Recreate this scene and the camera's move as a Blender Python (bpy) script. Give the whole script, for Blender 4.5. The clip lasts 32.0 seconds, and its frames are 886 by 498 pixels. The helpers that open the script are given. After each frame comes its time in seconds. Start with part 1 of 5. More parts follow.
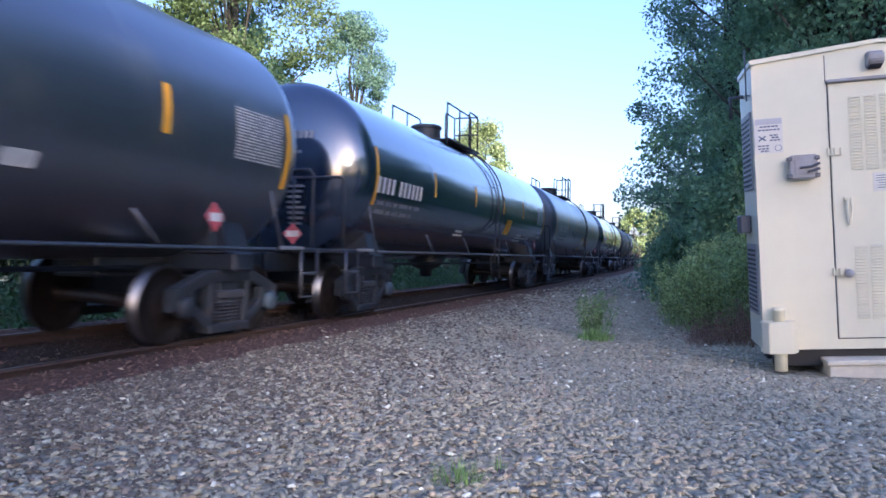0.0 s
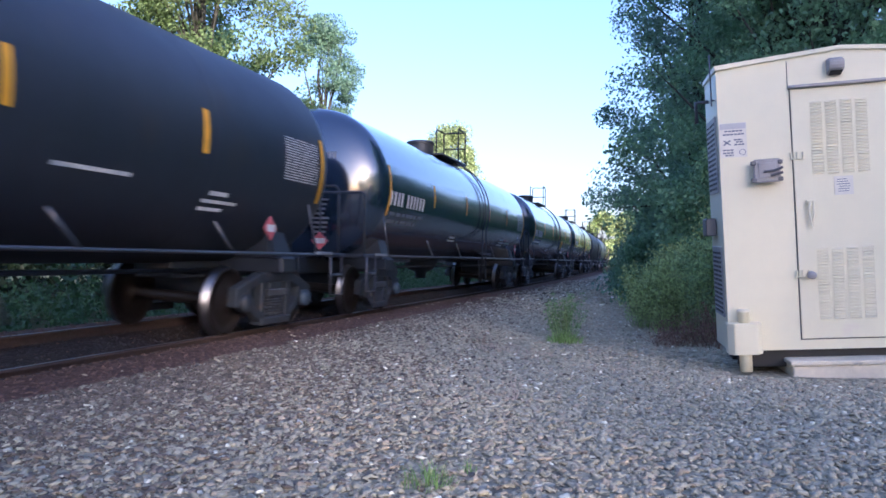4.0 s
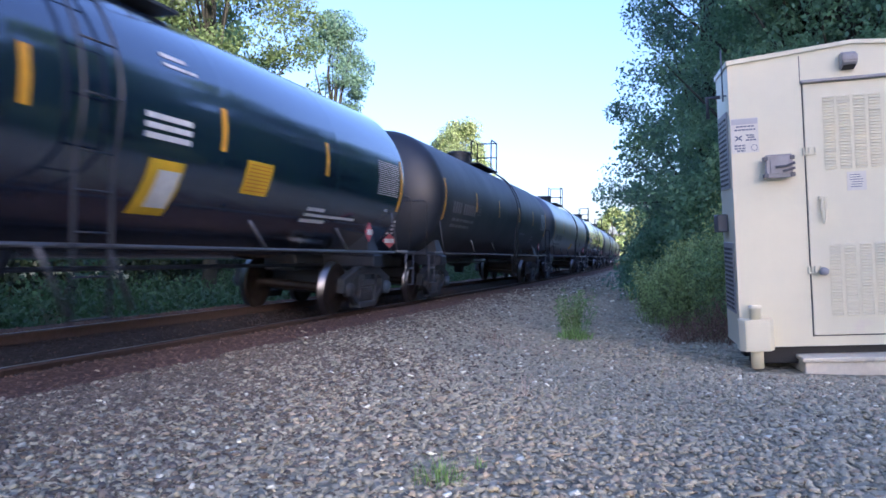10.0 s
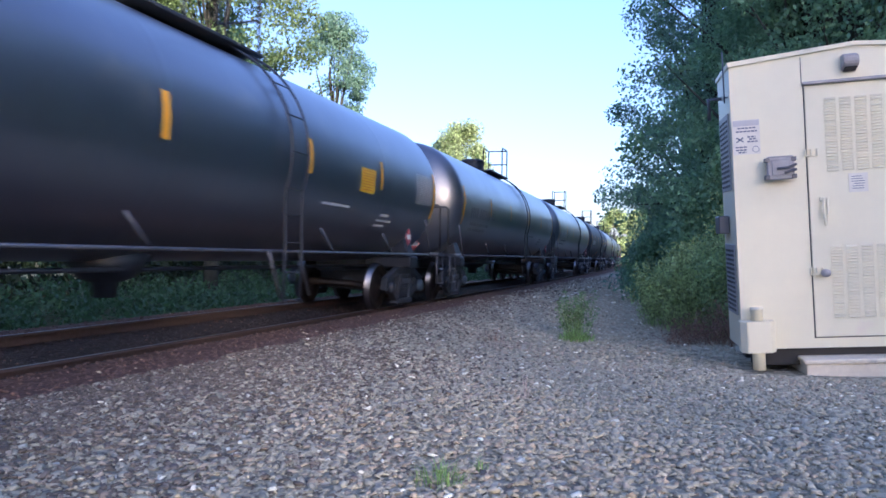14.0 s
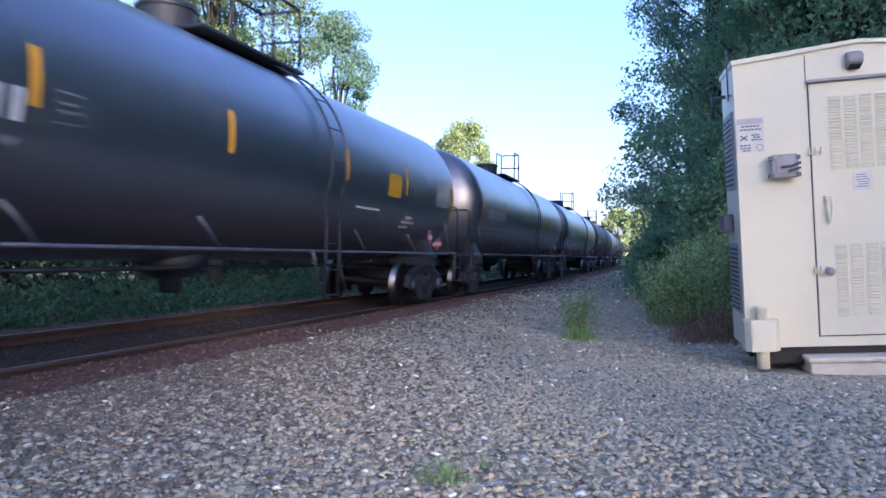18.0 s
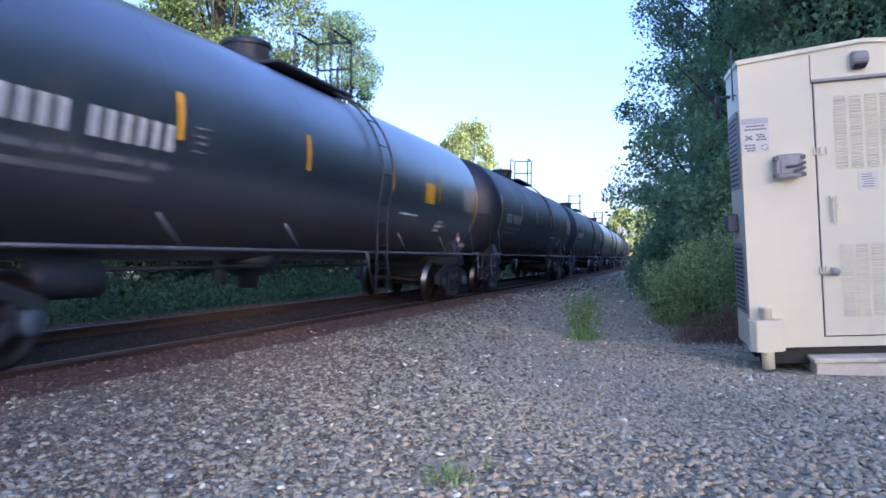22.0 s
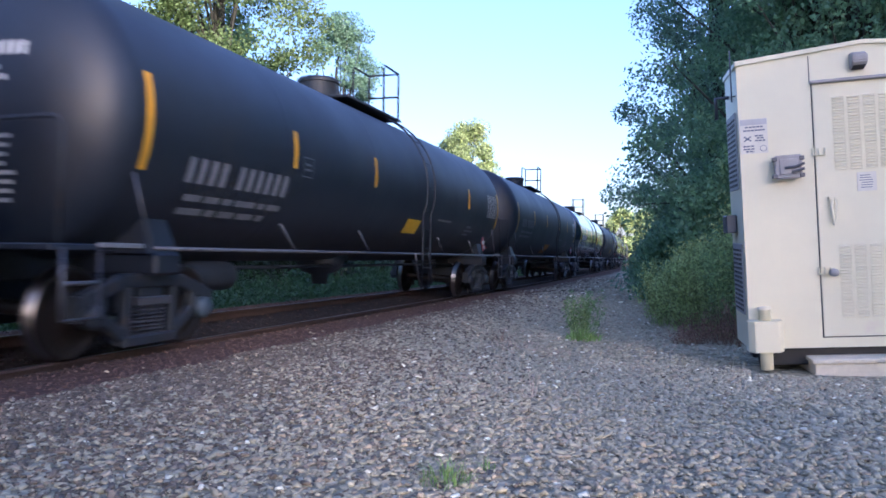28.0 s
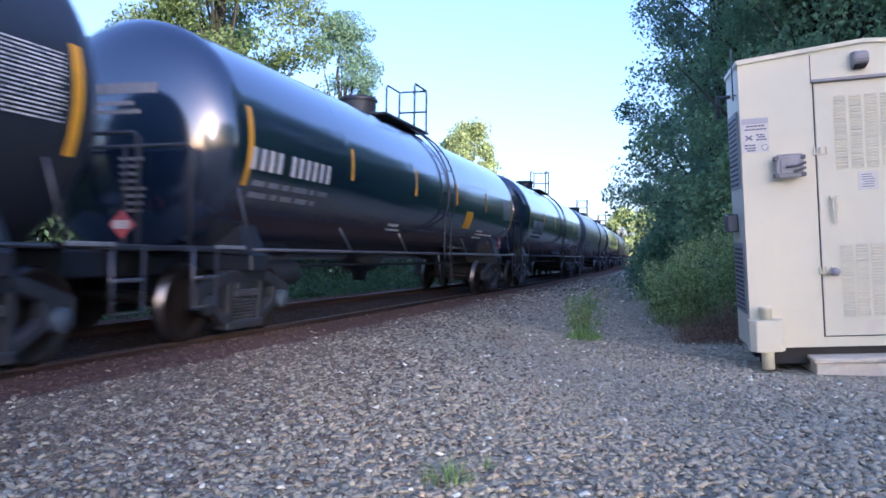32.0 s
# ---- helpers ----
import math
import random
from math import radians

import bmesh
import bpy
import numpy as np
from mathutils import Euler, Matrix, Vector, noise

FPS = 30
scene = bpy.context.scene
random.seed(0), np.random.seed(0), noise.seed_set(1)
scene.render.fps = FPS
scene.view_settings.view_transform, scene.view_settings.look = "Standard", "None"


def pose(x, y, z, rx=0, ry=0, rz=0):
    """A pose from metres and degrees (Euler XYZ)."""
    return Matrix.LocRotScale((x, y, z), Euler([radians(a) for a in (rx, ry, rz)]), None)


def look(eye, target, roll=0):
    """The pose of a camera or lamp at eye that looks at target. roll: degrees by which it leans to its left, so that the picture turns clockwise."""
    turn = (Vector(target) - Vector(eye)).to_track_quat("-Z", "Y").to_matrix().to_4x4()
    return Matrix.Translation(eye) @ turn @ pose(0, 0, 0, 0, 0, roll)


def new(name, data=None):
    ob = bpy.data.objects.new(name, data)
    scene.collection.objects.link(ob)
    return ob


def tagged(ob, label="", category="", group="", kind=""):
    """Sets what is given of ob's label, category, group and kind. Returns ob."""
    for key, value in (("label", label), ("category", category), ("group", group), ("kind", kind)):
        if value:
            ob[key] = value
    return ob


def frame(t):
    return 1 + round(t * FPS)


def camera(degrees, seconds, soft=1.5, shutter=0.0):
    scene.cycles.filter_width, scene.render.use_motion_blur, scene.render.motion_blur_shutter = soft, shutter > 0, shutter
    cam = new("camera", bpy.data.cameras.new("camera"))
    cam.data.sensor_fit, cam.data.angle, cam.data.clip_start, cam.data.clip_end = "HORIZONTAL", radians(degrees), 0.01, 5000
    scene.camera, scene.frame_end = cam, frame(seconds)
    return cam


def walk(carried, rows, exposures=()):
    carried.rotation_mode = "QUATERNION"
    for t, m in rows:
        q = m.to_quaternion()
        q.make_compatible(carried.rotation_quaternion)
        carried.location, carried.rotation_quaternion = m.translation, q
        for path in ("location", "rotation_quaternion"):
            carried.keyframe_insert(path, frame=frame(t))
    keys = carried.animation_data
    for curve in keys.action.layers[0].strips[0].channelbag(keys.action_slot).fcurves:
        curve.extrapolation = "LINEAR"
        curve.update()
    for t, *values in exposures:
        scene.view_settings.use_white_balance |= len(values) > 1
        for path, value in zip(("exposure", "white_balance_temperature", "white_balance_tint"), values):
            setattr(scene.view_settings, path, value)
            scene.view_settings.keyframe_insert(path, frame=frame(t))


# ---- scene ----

# ---------------------------------------------------------------- plan
# x: across the railway, y: along it (away from the viewer), z: up; z = 0 is the top of the far rail and the level of the lot.
TRACK_X = -6.537        # centre of the track abreast of the viewer
BEND = -0.000477        # slight bend of the track, 1/m
SPEED = 17.656          # train, m/s
CAR_PITCH = 18.1        # length over couplers
EYE = (0.0, 0.0, 0.952)
RAIL_DROP = 0.105            # the near rail is set this much lower than the far one to fit the view
TILT = math.degrees(math.asin(RAIL_DROP / 1.51))


def track_x(y):
    return TRACK_X + 0.5 * BEND * y * y


# ---------------------------------------------------------------- camera
TURNS = [
    (0.0, 90.495, -0.887, 18.302), (0.5, 90.582, -0.894, 18.271), (1.0, 90.631, -0.84, 18.334), (1.5, 90.866, -0.754, 18.299),
    (2.0, 91.052, -0.703, 18.42), (2.5, 91.111, -0.643, 18.051), (2.6, 91.13, -0.639, 17.639), (2.7, 91.349, -0.629, 16.741),
    (2.8, 91.499, -0.606, 15.132), (2.9, 91.803, -0.577, 13.673), (3.0, 91.769, -0.572, 13.299), (3.1, 91.677, -0.586, 13.478),
    (3.2, 91.528, -0.617, 13.909), (3.3, 91.128, -0.648, 14.268), (3.4, 90.943, -0.677, 14.699), (3.5, 90.919, -0.708, 15.238),
    (5.5, 90.553, -0.753, 16.672), (6.0, 90.522, -0.808, 16.636), (6.5, 90.52, -0.822, 16.583), (7.0, 90.53, -0.794, 16.583),
    (7.5, 90.552, -0.764, 16.64), (8.0, 90.546, -0.766, 16.636), (8.5, 90.554, -0.752, 16.579), (9.0, 90.554, -0.751, 16.636),
    (9.5, 90.491, -0.763, 16.748), (10.0, 90.481, -0.71, 16.807), (10.5, 90.467, -0.726, 16.844), (11.0, 90.457, -0.756, 16.943),
    (11.5, 90.466, -0.757, 17.014), (12.0, 90.444, -0.787, 16.912), (12.5, 90.49, -0.765, 16.839), (13.0, 90.557, -0.789, 16.784),
    (13.5, 90.607, -0.745, 16.769), (14.0, 90.596, -0.725, 16.907), (14.5, 90.557, -0.697, 17.17), (16.5, 90.543, -0.667, 17.294),
    (17.0, 90.51, -0.697, 17.322), (17.5, 90.508, -0.663, 17.24), (18.0, 90.511, -0.647, 17.17), (18.5, 90.523, -0.637, 17.213),
    (19.0, 90.542, -0.622, 17.265), (19.5, 90.585, -0.618, 17.246), (20.0, 90.612, -0.633, 17.237), (20.5, 90.611, -0.636, 17.285),
    (21.0, 90.603, -0.609, 17.398), (21.5, 90.54, -0.615, 17.454), (22.0, 90.511, -0.649, 17.478), (22.5, 90.501, -0.651, 17.446),
    (23.0, 90.504, -0.653, 17.312), (23.5, 90.513, -0.665, 17.218), (24.0, 90.492, -0.692, 17.209), (24.5, 90.496, -0.677, 17.213),
    (25.0, 90.525, -0.631, 17.181), (25.5, 90.492, -0.691, 17.137), (27.5, 90.592, -0.633, 17.301), (28.0, 90.569, -0.667, 17.395),
    (28.5, 90.557, -0.626, 17.407), (29.0, 90.602, -0.642, 17.337), (29.5, 90.619, -0.667, 17.317), (30.0, 90.658, -0.614, 17.356),
    (30.5, 90.612, -0.671, 17.435), (31.0, 90.588, -0.611, 17.462), (31.5, 90.557, -0.648, 17.484), (32.0, 90.505, -0.674, 17.478),
]

cam = camera(59.49, 32.0, soft=1.6, shutter=0.2)
walk(cam, [(t, pose(*EYE, rx, ry, rz)) for t, rx, ry, rz in TURNS], [(0.0, 2.26, 5450, 32), (32.0, 2.26, 5450, 32)])

# ---------------------------------------------------------------- light
SUN_DIR = Vector((0.62, -0.77, 0.15)).normalized()
world = bpy.data.worlds.new("evening_sky")
scene.world = world
world.use_nodes = True
wn = world.node_tree.nodes
sky = wn.new("ShaderNodeTexSky")
sky.sky_type = "NISHITA"
sky.sun_disc = False
sky.sun_elevation = math.asin(SUN_DIR.z)
sky.sun_rotation = math.atan2(SUN_DIR.x, SUN_DIR.y)
sky.air_density, sky.dust_density, sky.ozone_density = 1.0, 2.0, 2.4
wn["Background"].inputs[1].default_value = 0.135
sky_blend = wn.new("ShaderNodeMix")      # constant blue mixed into the sky colour to even out its light
sky_blend.data_type = "RGBA"
sky_blend.inputs["Factor"].default_value = 0.26
sky_blend.inputs["B"].default_value = (0.34, 0.46, 1.20, 1)
world.node_tree.links.new(sky.outputs[0], sky_blend.inputs["A"])
world.node_tree.links.new(sky_blend.outputs["Result"], wn["Background"].inputs[0])
sun = new("sun", bpy.data.lights.new("sun", "SUN"))
sun.data.energy, sun.data.angle, sun.data.color = 2.6, radians(1.5), (1.0, 0.83, 0.58)
sun.matrix_world = look(SUN_DIR * 100, (0, 0, 0))


# ---------------------------------------------------------------- materials
def mat(name, colour, rough=0.6, metal=0.0, vary=0.25, scale=6.0, bump=0.0, bump_scale=40.0, spots=None, spot_scale=1.5,
        spot_cut=0.6, coat=0.0, coat_rough=0.06, island=0.0, objects=0.0, translucent=0.0, spec=0.5):
    """A surface: base colour with grain at two sizes, stains, fine relief."""
    m = bpy.data.materials.new(name)
    m.use_nodes = True
    nt = m.node_tree
    nd, ln = nt.nodes, nt.links
    b = nd["Principled BSDF"]
    b.inputs["Roughness"].default_value = rough
    b.inputs["Metallic"].default_value = metal
    b.inputs["Coat Weight"].default_value = coat
    b.inputs["Coat Roughness"].default_value = coat_rough
    b.inputs["Coat IOR"].default_value = 2.25
    b.inputs["Specular IOR Level"].default_value = spec
    co = nd.new("ShaderNodeTexCoord")

    def noise_of(sc, detail=4.0, rgh=0.6):
        n = nd.new("ShaderNodeTexNoise")
        n.inputs["Scale"].default_value = sc
        n.inputs["Detail"].default_value = detail
        n.inputs["Roughness"].default_value = rgh
        ln.new(co.outputs["Object"], n.inputs["Vector"])
        return n.outputs[0]

    def math_of(op, a, c):
        n = nd.new("ShaderNodeMath")
        n.operation = op
        for k, v in enumerate((a, c)):
            if isinstance(v, (int, float)):
                n.inputs[k].default_value = v
            else:
                ln.new(v, n.inputs[k])
        return n.outputs[0]

    fine, coarse = noise_of(scale), noise_of(scale * 0.17)
    lum = math_of("ADD", math_of("MULTIPLY", math_of("SUBTRACT", fine, 0.5), vary * 2), math_of("MULTIPLY", math_of("SUBTRACT", coarse, 0.5), vary * 2))
    if island:
        g = nd.new("ShaderNodeNewGeometry")
        lum = math_of("ADD", lum, math_of("MULTIPLY", math_of("SUBTRACT", g.outputs["Random Per Island"], 0.5), island * 2))
    if objects:
        g = nd.new("ShaderNodeObjectInfo")
        lum = math_of("ADD", lum, math_of("MULTIPLY", math_of("SUBTRACT", g.outputs["Random"], 0.5), objects * 2))
    hsv = nd.new("ShaderNodeHueSaturation")
    hsv.inputs["Color"].default_value = (*colour, 1)
    ln.new(math_of("ADD", lum, 1.0), hsv.inputs["Value"])
    col = hsv.outputs[0]
    if spots:
        mx = nd.new("ShaderNodeMix")
        mx.data_type = "RGBA"
        ramp = nd.new("ShaderNodeMapRange")
        ramp.inputs["From Min"].default_value, ramp.inputs["From Max"].default_value = spot_cut, spot_cut + 0.14
        ln.new(noise_of(spot_scale, 6.0, 0.65), ramp.inputs["Value"])
        ln.new(ramp.outputs[0], mx.inputs["Factor"])
        ln.new(col, mx.inputs["A"])
        mx.inputs["B"].default_value = (*spots, 1)
        col = mx.outputs["Result"]
    ln.new(col, b.inputs["Base Color"])
    if vary:
        ln.new(math_of("ADD", math_of("MULTIPLY", math_of("SUBTRACT", coarse, 0.5), 0.35), rough), b.inputs["Roughness"])
    if bump:
        bp = nd.new("ShaderNodeBump")
        bp.inputs["Strength"].default_value = bump
        bp.inputs["Distance"].default_value = 0.02
        ln.new(noise_of(bump_scale, 5.0), bp.inputs["Height"])
        ln.new(bp.outputs[0], b.inputs["Normal"])
    if translucent:
        tr = nd.new("ShaderNodeBsdfTranslucent")
        ln.new(col, tr.inputs["Color"])
        sh = nd.new("ShaderNodeMixShader")
        sh.inputs[0].default_value = translucent
        ln.new(b.outputs[0], sh.inputs[1])
        ln.new(tr.outputs[0], sh.inputs[2])
        ln.new(sh.outputs[0], nd["Material Output"].inputs["Surface"])
    return m


M_GLOSS = mat("gloss_black_paint", (0.005, 0.016, 0.040), 0.15, spec=0.7, coat=1.0, coat_rough=0.13, vary=0.12, scale=3, spots=(0.02, 0.024, 0.034), spot_scale=0.7, spot_cut=0.62, bump=0.006, bump_scale=1.5)
# The blue in the next three blacks stands in for haze over the train.
M_MATTE = mat("weathered_black_paint", (0.026, 0.037, 0.060), 0.42, spec=0.8, coat=1.0, coat_rough=0.30, vary=0.3, scale=4, spots=(0.07, 0.075, 0.08), spot_scale=0.9, spot_cut=0.56, bump=0.05, bump_scale=7)
M_DARK = mat("flat_black_paint", (0.014, 0.021, 0.034), 0.55, spec=0.4, coat=0.25, coat_rough=0.45, vary=0.3, scale=4, spots=(0.022, 0.024, 0.028), spot_scale=0.9, spot_cut=0.56, bump=0.05, bump_scale=7)
M_STEEL = mat("dirty_black_steel", (0.028, 0.036, 0.046), 0.55, vary=0.4, scale=14, spots=(0.075, 0.05, 0.035), spot_scale=4, spot_cut=0.58, bump=0.1)
M_WHEEL = mat("wheel_steel", (0.045, 0.038, 0.034), 0.45, metal=0.6, vary=0.4, scale=16, spots=(0.06, 0.035, 0.025), spot_scale=5)
M_TREAD = mat("worn_bright_steel", (0.24, 0.24, 0.25), 0.36, metal=1.0, vary=0.2, scale=20)
M_RAILTOP = mat("dull_rail_head_steel", (0.14, 0.13, 0.13), 0.42, metal=0.8, vary=0.3, scale=8)
M_RUST = mat("rusty_steel", (0.065, 0.042, 0.034), 0.8, vary=0.4, scale=20, spots=(0.05, 0.028, 0.02), spot_scale=6, bump=0.2)
M_CAP = mat("bearing_cap_blue", (0.06, 0.09, 0.12), 0.5, vary=0.3, scale=18)
M_PIPE = mat("grey_worn_pipe", (0.13, 0.135, 0.15), 0.38, metal=0.5, vary=0.3, scale=12)
M_EDGE = mat("worn_pale_edge_steel", (0.30, 0.31, 0.32), 0.45, metal=0.3, vary=0.3, scale=12)
M_WHITE = mat("white_stencil_paint", (0.62, 0.63, 0.62), 0.6, vary=0.35, scale=9)
M_FADED = mat("faded_stencil_paint", (0.19, 0.20, 0.215), 0.6, vary=0.4, scale=9)
M_YELLOW = mat("yellow_reflective_sheet", (0.80, 0.40, 0.03), 0.4, vary=0.2, scale=10)
M_PLATE = mat("yellow_stencil_panel", (0.70, 0.44, 0.02), 0.5, vary=0.25, scale=8)
M_ORANGE = mat("orange_stencil_panel", (0.55, 0.22, 0.03), 0.55, vary=0.3, scale=8)
M_RED = mat("red_placard", (0.50, 0.11, 0.13), 0.45, vary=0.2, scale=12)
M_INK = mat("black_ink", (0.03, 0.03, 0.03), 0.6, vary=0.2)
M_ALU = mat("painted_silver_beige", (0.80, 0.74, 0.53), 0.42, vary=0.05, scale=5, spots=(0.76, 0.64, 0.52), spot_scale=1.6, spot_cut=0.66, bump=0.03, bump_scale=3)
M_ALU_DARK = mat("shadow_gap_black", (0.035, 0.033, 0.03), 0.7, vary=0.2)
M_GREYBOX = mat("grey_cast_box", (0.36, 0.345, 0.335), 0.5, metal=0.1, vary=0.25, scale=12)
M_CONC = mat("pale_concrete", (0.72, 0.64, 0.49), 0.85, vary=0.2, scale=12, spots=(0.40, 0.37, 0.33), spot_scale=4, bump=0.25, bump_scale=60)
M_SIGN = mat("weathered_sign_white", (0.72, 0.68, 0.58), 0.45, vary=0.15, scale=14)
M_SIGNINK = mat("faded_sign_ink", (0.13, 0.15, 0.20), 0.5, vary=0.2)
M_SIGNBLUE = mat("faded_sign_band", (0.50, 0.48, 0.47), 0.5, vary=0.2)
M_TIE = mat("creosoted_timber", (0.05, 0.037, 0.03), 0.85, vary=0.45, scale=18, bump=0.4)
M_BARK = mat("bark", (0.045, 0.046, 0.034), 0.9, vary=0.45, scale=9, bump=0.6, bump_scale=18)
M_STONE = mat("crushed_granite", (0.45, 0.41, 0.285), 0.85, vary=0.15, scale=25, island=0.22, bump=0.3, bump_scale=90)
M_STONE_P = mat("pinkish_granite", (0.46, 0.375, 0.255), 0.85, vary=0.12, scale=25, island=0.24, bump=0.3, bump_scale=90)
M_STONE_W = mat("white_quartz_stone", (0.85, 0.81, 0.62), 0.7, vary=0.1, scale=25, island=0.3)
# Ballast under the train: its shade is put into the stone colour.
M_BED_SHADE = mat("shade_toned_ballast", (0.050, 0.040, 0.037), 0.8, vary=0.2, scale=20, island=0.35, bump=0.3, bump_scale=80)
M_BALLAST = mat("rust_stained_ballast", (0.150, 0.090, 0.066), 0.9, vary=0.15, scale=20, island=0.3, bump=0.3, bump_scale=80)


def leaf_mat(name, colour, tr=0.35, island=0.5):
    return mat(name, colour, 0.55, vary=0.25, scale=0.6, island=island, translucent=tr, spec=0.5)


M_LEAF = leaf_mat("dark_leaves", (0.18, 0.33, 0.18), 0.5, 0.3)
M_LEAF_B = leaf_mat("blue_green_leaves", (0.18, 0.32, 0.21), 0.5, 0.3)
# Darker than the open-air leaves: shade past the train is in the colour.
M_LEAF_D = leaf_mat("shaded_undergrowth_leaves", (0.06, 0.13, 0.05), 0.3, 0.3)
# Near-black green: the shade below the canopies is put into the colour.
M_LEAF_K = leaf_mat("shade_toned_woodland_leaves", (0.022, 0.045, 0.022), 0.2, 0.4)
M_LEAF_Y = leaf_mat("sunny_leaves", (0.24, 0.27, 0.07), 0.5)
M_LEAF_L = leaf_mat("bright_weed_leaves", (0.40, 0.50, 0.20), 0.45, 0.45)
# Far trees' leaves: sunlight and haze are put into this pale yellow.
M_LEAF_S = leaf_mat("sunlit_tone_leaves", (0.35, 0.45, 0.20), 0.45)
M_LEAF_G = leaf_mat("mixed_green_leaves", (0.15, 0.23, 0.085), 0.5, 0.6)
# Pale colour in place of the light seen through the woods.
M_PALE = leaf_mat("bright_gap_leaves", (0.80, 0.74, 0.45), 0.3, 0.5)
M_WEED = leaf_mat("mid_green_weed_leaves", (0.27, 0.38, 0.16), 0.45, 0.4)
M_GRASS = leaf_mat("grass_blades", (0.30, 0.45, 0.14), 0.4, 0.4)
M_DRY = leaf_mat("dry_stems", (0.27, 0.165, 0.11), 0.2, 0.5)
M_STRAW = leaf_mat("pinkish_dry_grass", (0.50, 0.38, 0.30), 0.3, 0.4)


def ground_mat():
    """Gravel lot, rust-brown shoulder by the rails, earth with weeds past them."""
    m = bpy.data.materials.new("gravel_and_earth")
    m.use_nodes = True
    nt = m.node_tree
    nd, ln = nt.nodes, nt.links
    b = nd["Principled BSDF"]
    b.inputs["Roughness"].default_value = 0.92
    b.inputs["Specular IOR Level"].default_value = 0.2
    co = nd.new("ShaderNodeTexCoord")

    def tex(kind, sc, detail=5.0):
        n = nd.new(kind)
        n.inputs["Scale"].default_value = sc
        if kind == "ShaderNodeTexNoise":
            n.inputs["Detail"].default_value = detail
        ln.new(co.outputs["Object"], n.inputs["Vector"])
        return n

    def ramp(src, stops):
        n = nd.new("ShaderNodeValToRGB")
        e = n.color_ramp.elements
        while len(e) < len(stops):
            e.new(0.5)
        for el, (p, c) in zip(e, stops):
            el.position, el.color = p, (*c, 1)
        ln.new(src, n.inputs[0])
        return n.outputs[0]

    def mix(f, a, c):
        n = nd.new("ShaderNodeMix")
        n.data_type = "RGBA"
        ln.new(f, n.inputs["Factor"])
        ln.new(a, n.inputs["A"])
        ln.new(c, n.inputs["B"])
        return n.outputs["Result"]

    cells = tex("ShaderNodeTexVoronoi", 19.0)
    sep = nd.new("ShaderNodeSeparateColor")
    ln.new(cells.outputs["Color"], sep.inputs[0])
    gravel = ramp(sep.outputs[0], [(0.0, (0.20, 0.175, 0.125)), (0.45, (0.33, 0.295, 0.20)), (0.75, (0.42, 0.375, 0.255)), (0.96, (0.50, 0.45, 0.32)), (1.0, (0.68, 0.63, 0.48))])
    brown = ramp(tex("ShaderNodeTexNoise", 9.0).outputs[0], [(0.25, (0.085, 0.052, 0.042)), (0.55, (0.145, 0.085, 0.063)), (0.8, (0.21, 0.14, 0.105))])
    earth = ramp(tex("ShaderNodeTexNoise", 2.5).outputs[0], [(0.3, (0.035, 0.045, 0.02)), (0.6, (0.06, 0.07, 0.03)), (0.8, (0.09, 0.075, 0.05))])
    at = nd.new("ShaderNodeAttribute")
    at.attribute_name = "zone"
    sz = nd.new("ShaderNodeSeparateColor")
    ln.new(at.outputs["Color"], sz.inputs[0])
    wob = tex("ShaderNodeTexNoise", 1.7)

    def edge(src):
        a = nd.new("ShaderNodeMath")
        a.operation = "MULTIPLY_ADD"
        ln.new(wob.outputs[0], a.inputs[0])
        a.inputs[1].default_value = 0.9
        ln.new(src, a.inputs[2])
        r = nd.new("ShaderNodeMapRange")
        r.inputs["From Min"].default_value, r.inputs["From Max"].default_value = 0.8, 1.1
        ln.new(a.outputs[0], r.inputs["Value"])
        return r.outputs[0]

    col = mix(edge(sz.outputs[0]), gravel, brown)
    col = mix(edge(sz.outputs[1]), col, earth)
    # Bed between the rails painted dark in place of the train's shade.
    bed_shade = ramp(tex("ShaderNodeTexNoise", 6.0).outputs[0], [(0.3, (0.028, 0.022, 0.020)), (0.7, (0.060, 0.046, 0.042))])
    col = mix(edge(sz.outputs[2]), col, bed_shade)
    ln.new(col, b.inputs["Base Color"])
    bp = nd.new("ShaderNodeBump")
    bp.inputs["Strength"].default_value = 0.8
    bp.inputs["Distance"].default_value = 0.03
    ln.new(cells.outputs["Distance"], bp.inputs["Height"])
    ln.new(bp.outputs[0], b.inputs["Normal"])
    return m


M_GROUND = ground_mat()


# ---------------------------------------------------------------- mesh helpers
def mesh_np(name, verts, faces, material, smooth=False, mats=None, index=None):
    """One mesh from arrays; all faces have the same number of corners."""
    verts, faces = np.asarray(verts, np.float32), np.asarray(faces, np.int32)
    me = bpy.data.meshes.new(name)
    n, k = faces.shape
    me.vertices.add(len(verts))
    me.vertices.foreach_set("co", verts.ravel())
    me.loops.add(n * k)
    me.loops.foreach_set("vertex_index", faces.ravel())
    me.polygons.add(n)
    me.polygons.foreach_set("loop_start", np.arange(0, n * k, k, dtype=np.int32))
    for mm in (mats or [material]):
        me.materials.append(mm)
    if index is not None:
        me.polygons.foreach_set("material_index", np.asarray(index, np.int32))
    if smooth:
        me.polygons.foreach_set("use_smooth", np.ones(n, bool))
    me.update(calc_edges=True)
    me.validate()
    return me


def done(bm, name, material, smooth=False):
    me = bpy.data.meshes.new(name)
    bmesh.ops.recalc_face_normals(bm, faces=bm.faces)
    bm.to_mesh(me)
    bm.free()
    me.materials.append(material)
    if smooth:
        for p in me.polygons:
            p.use_smooth = True
    return me


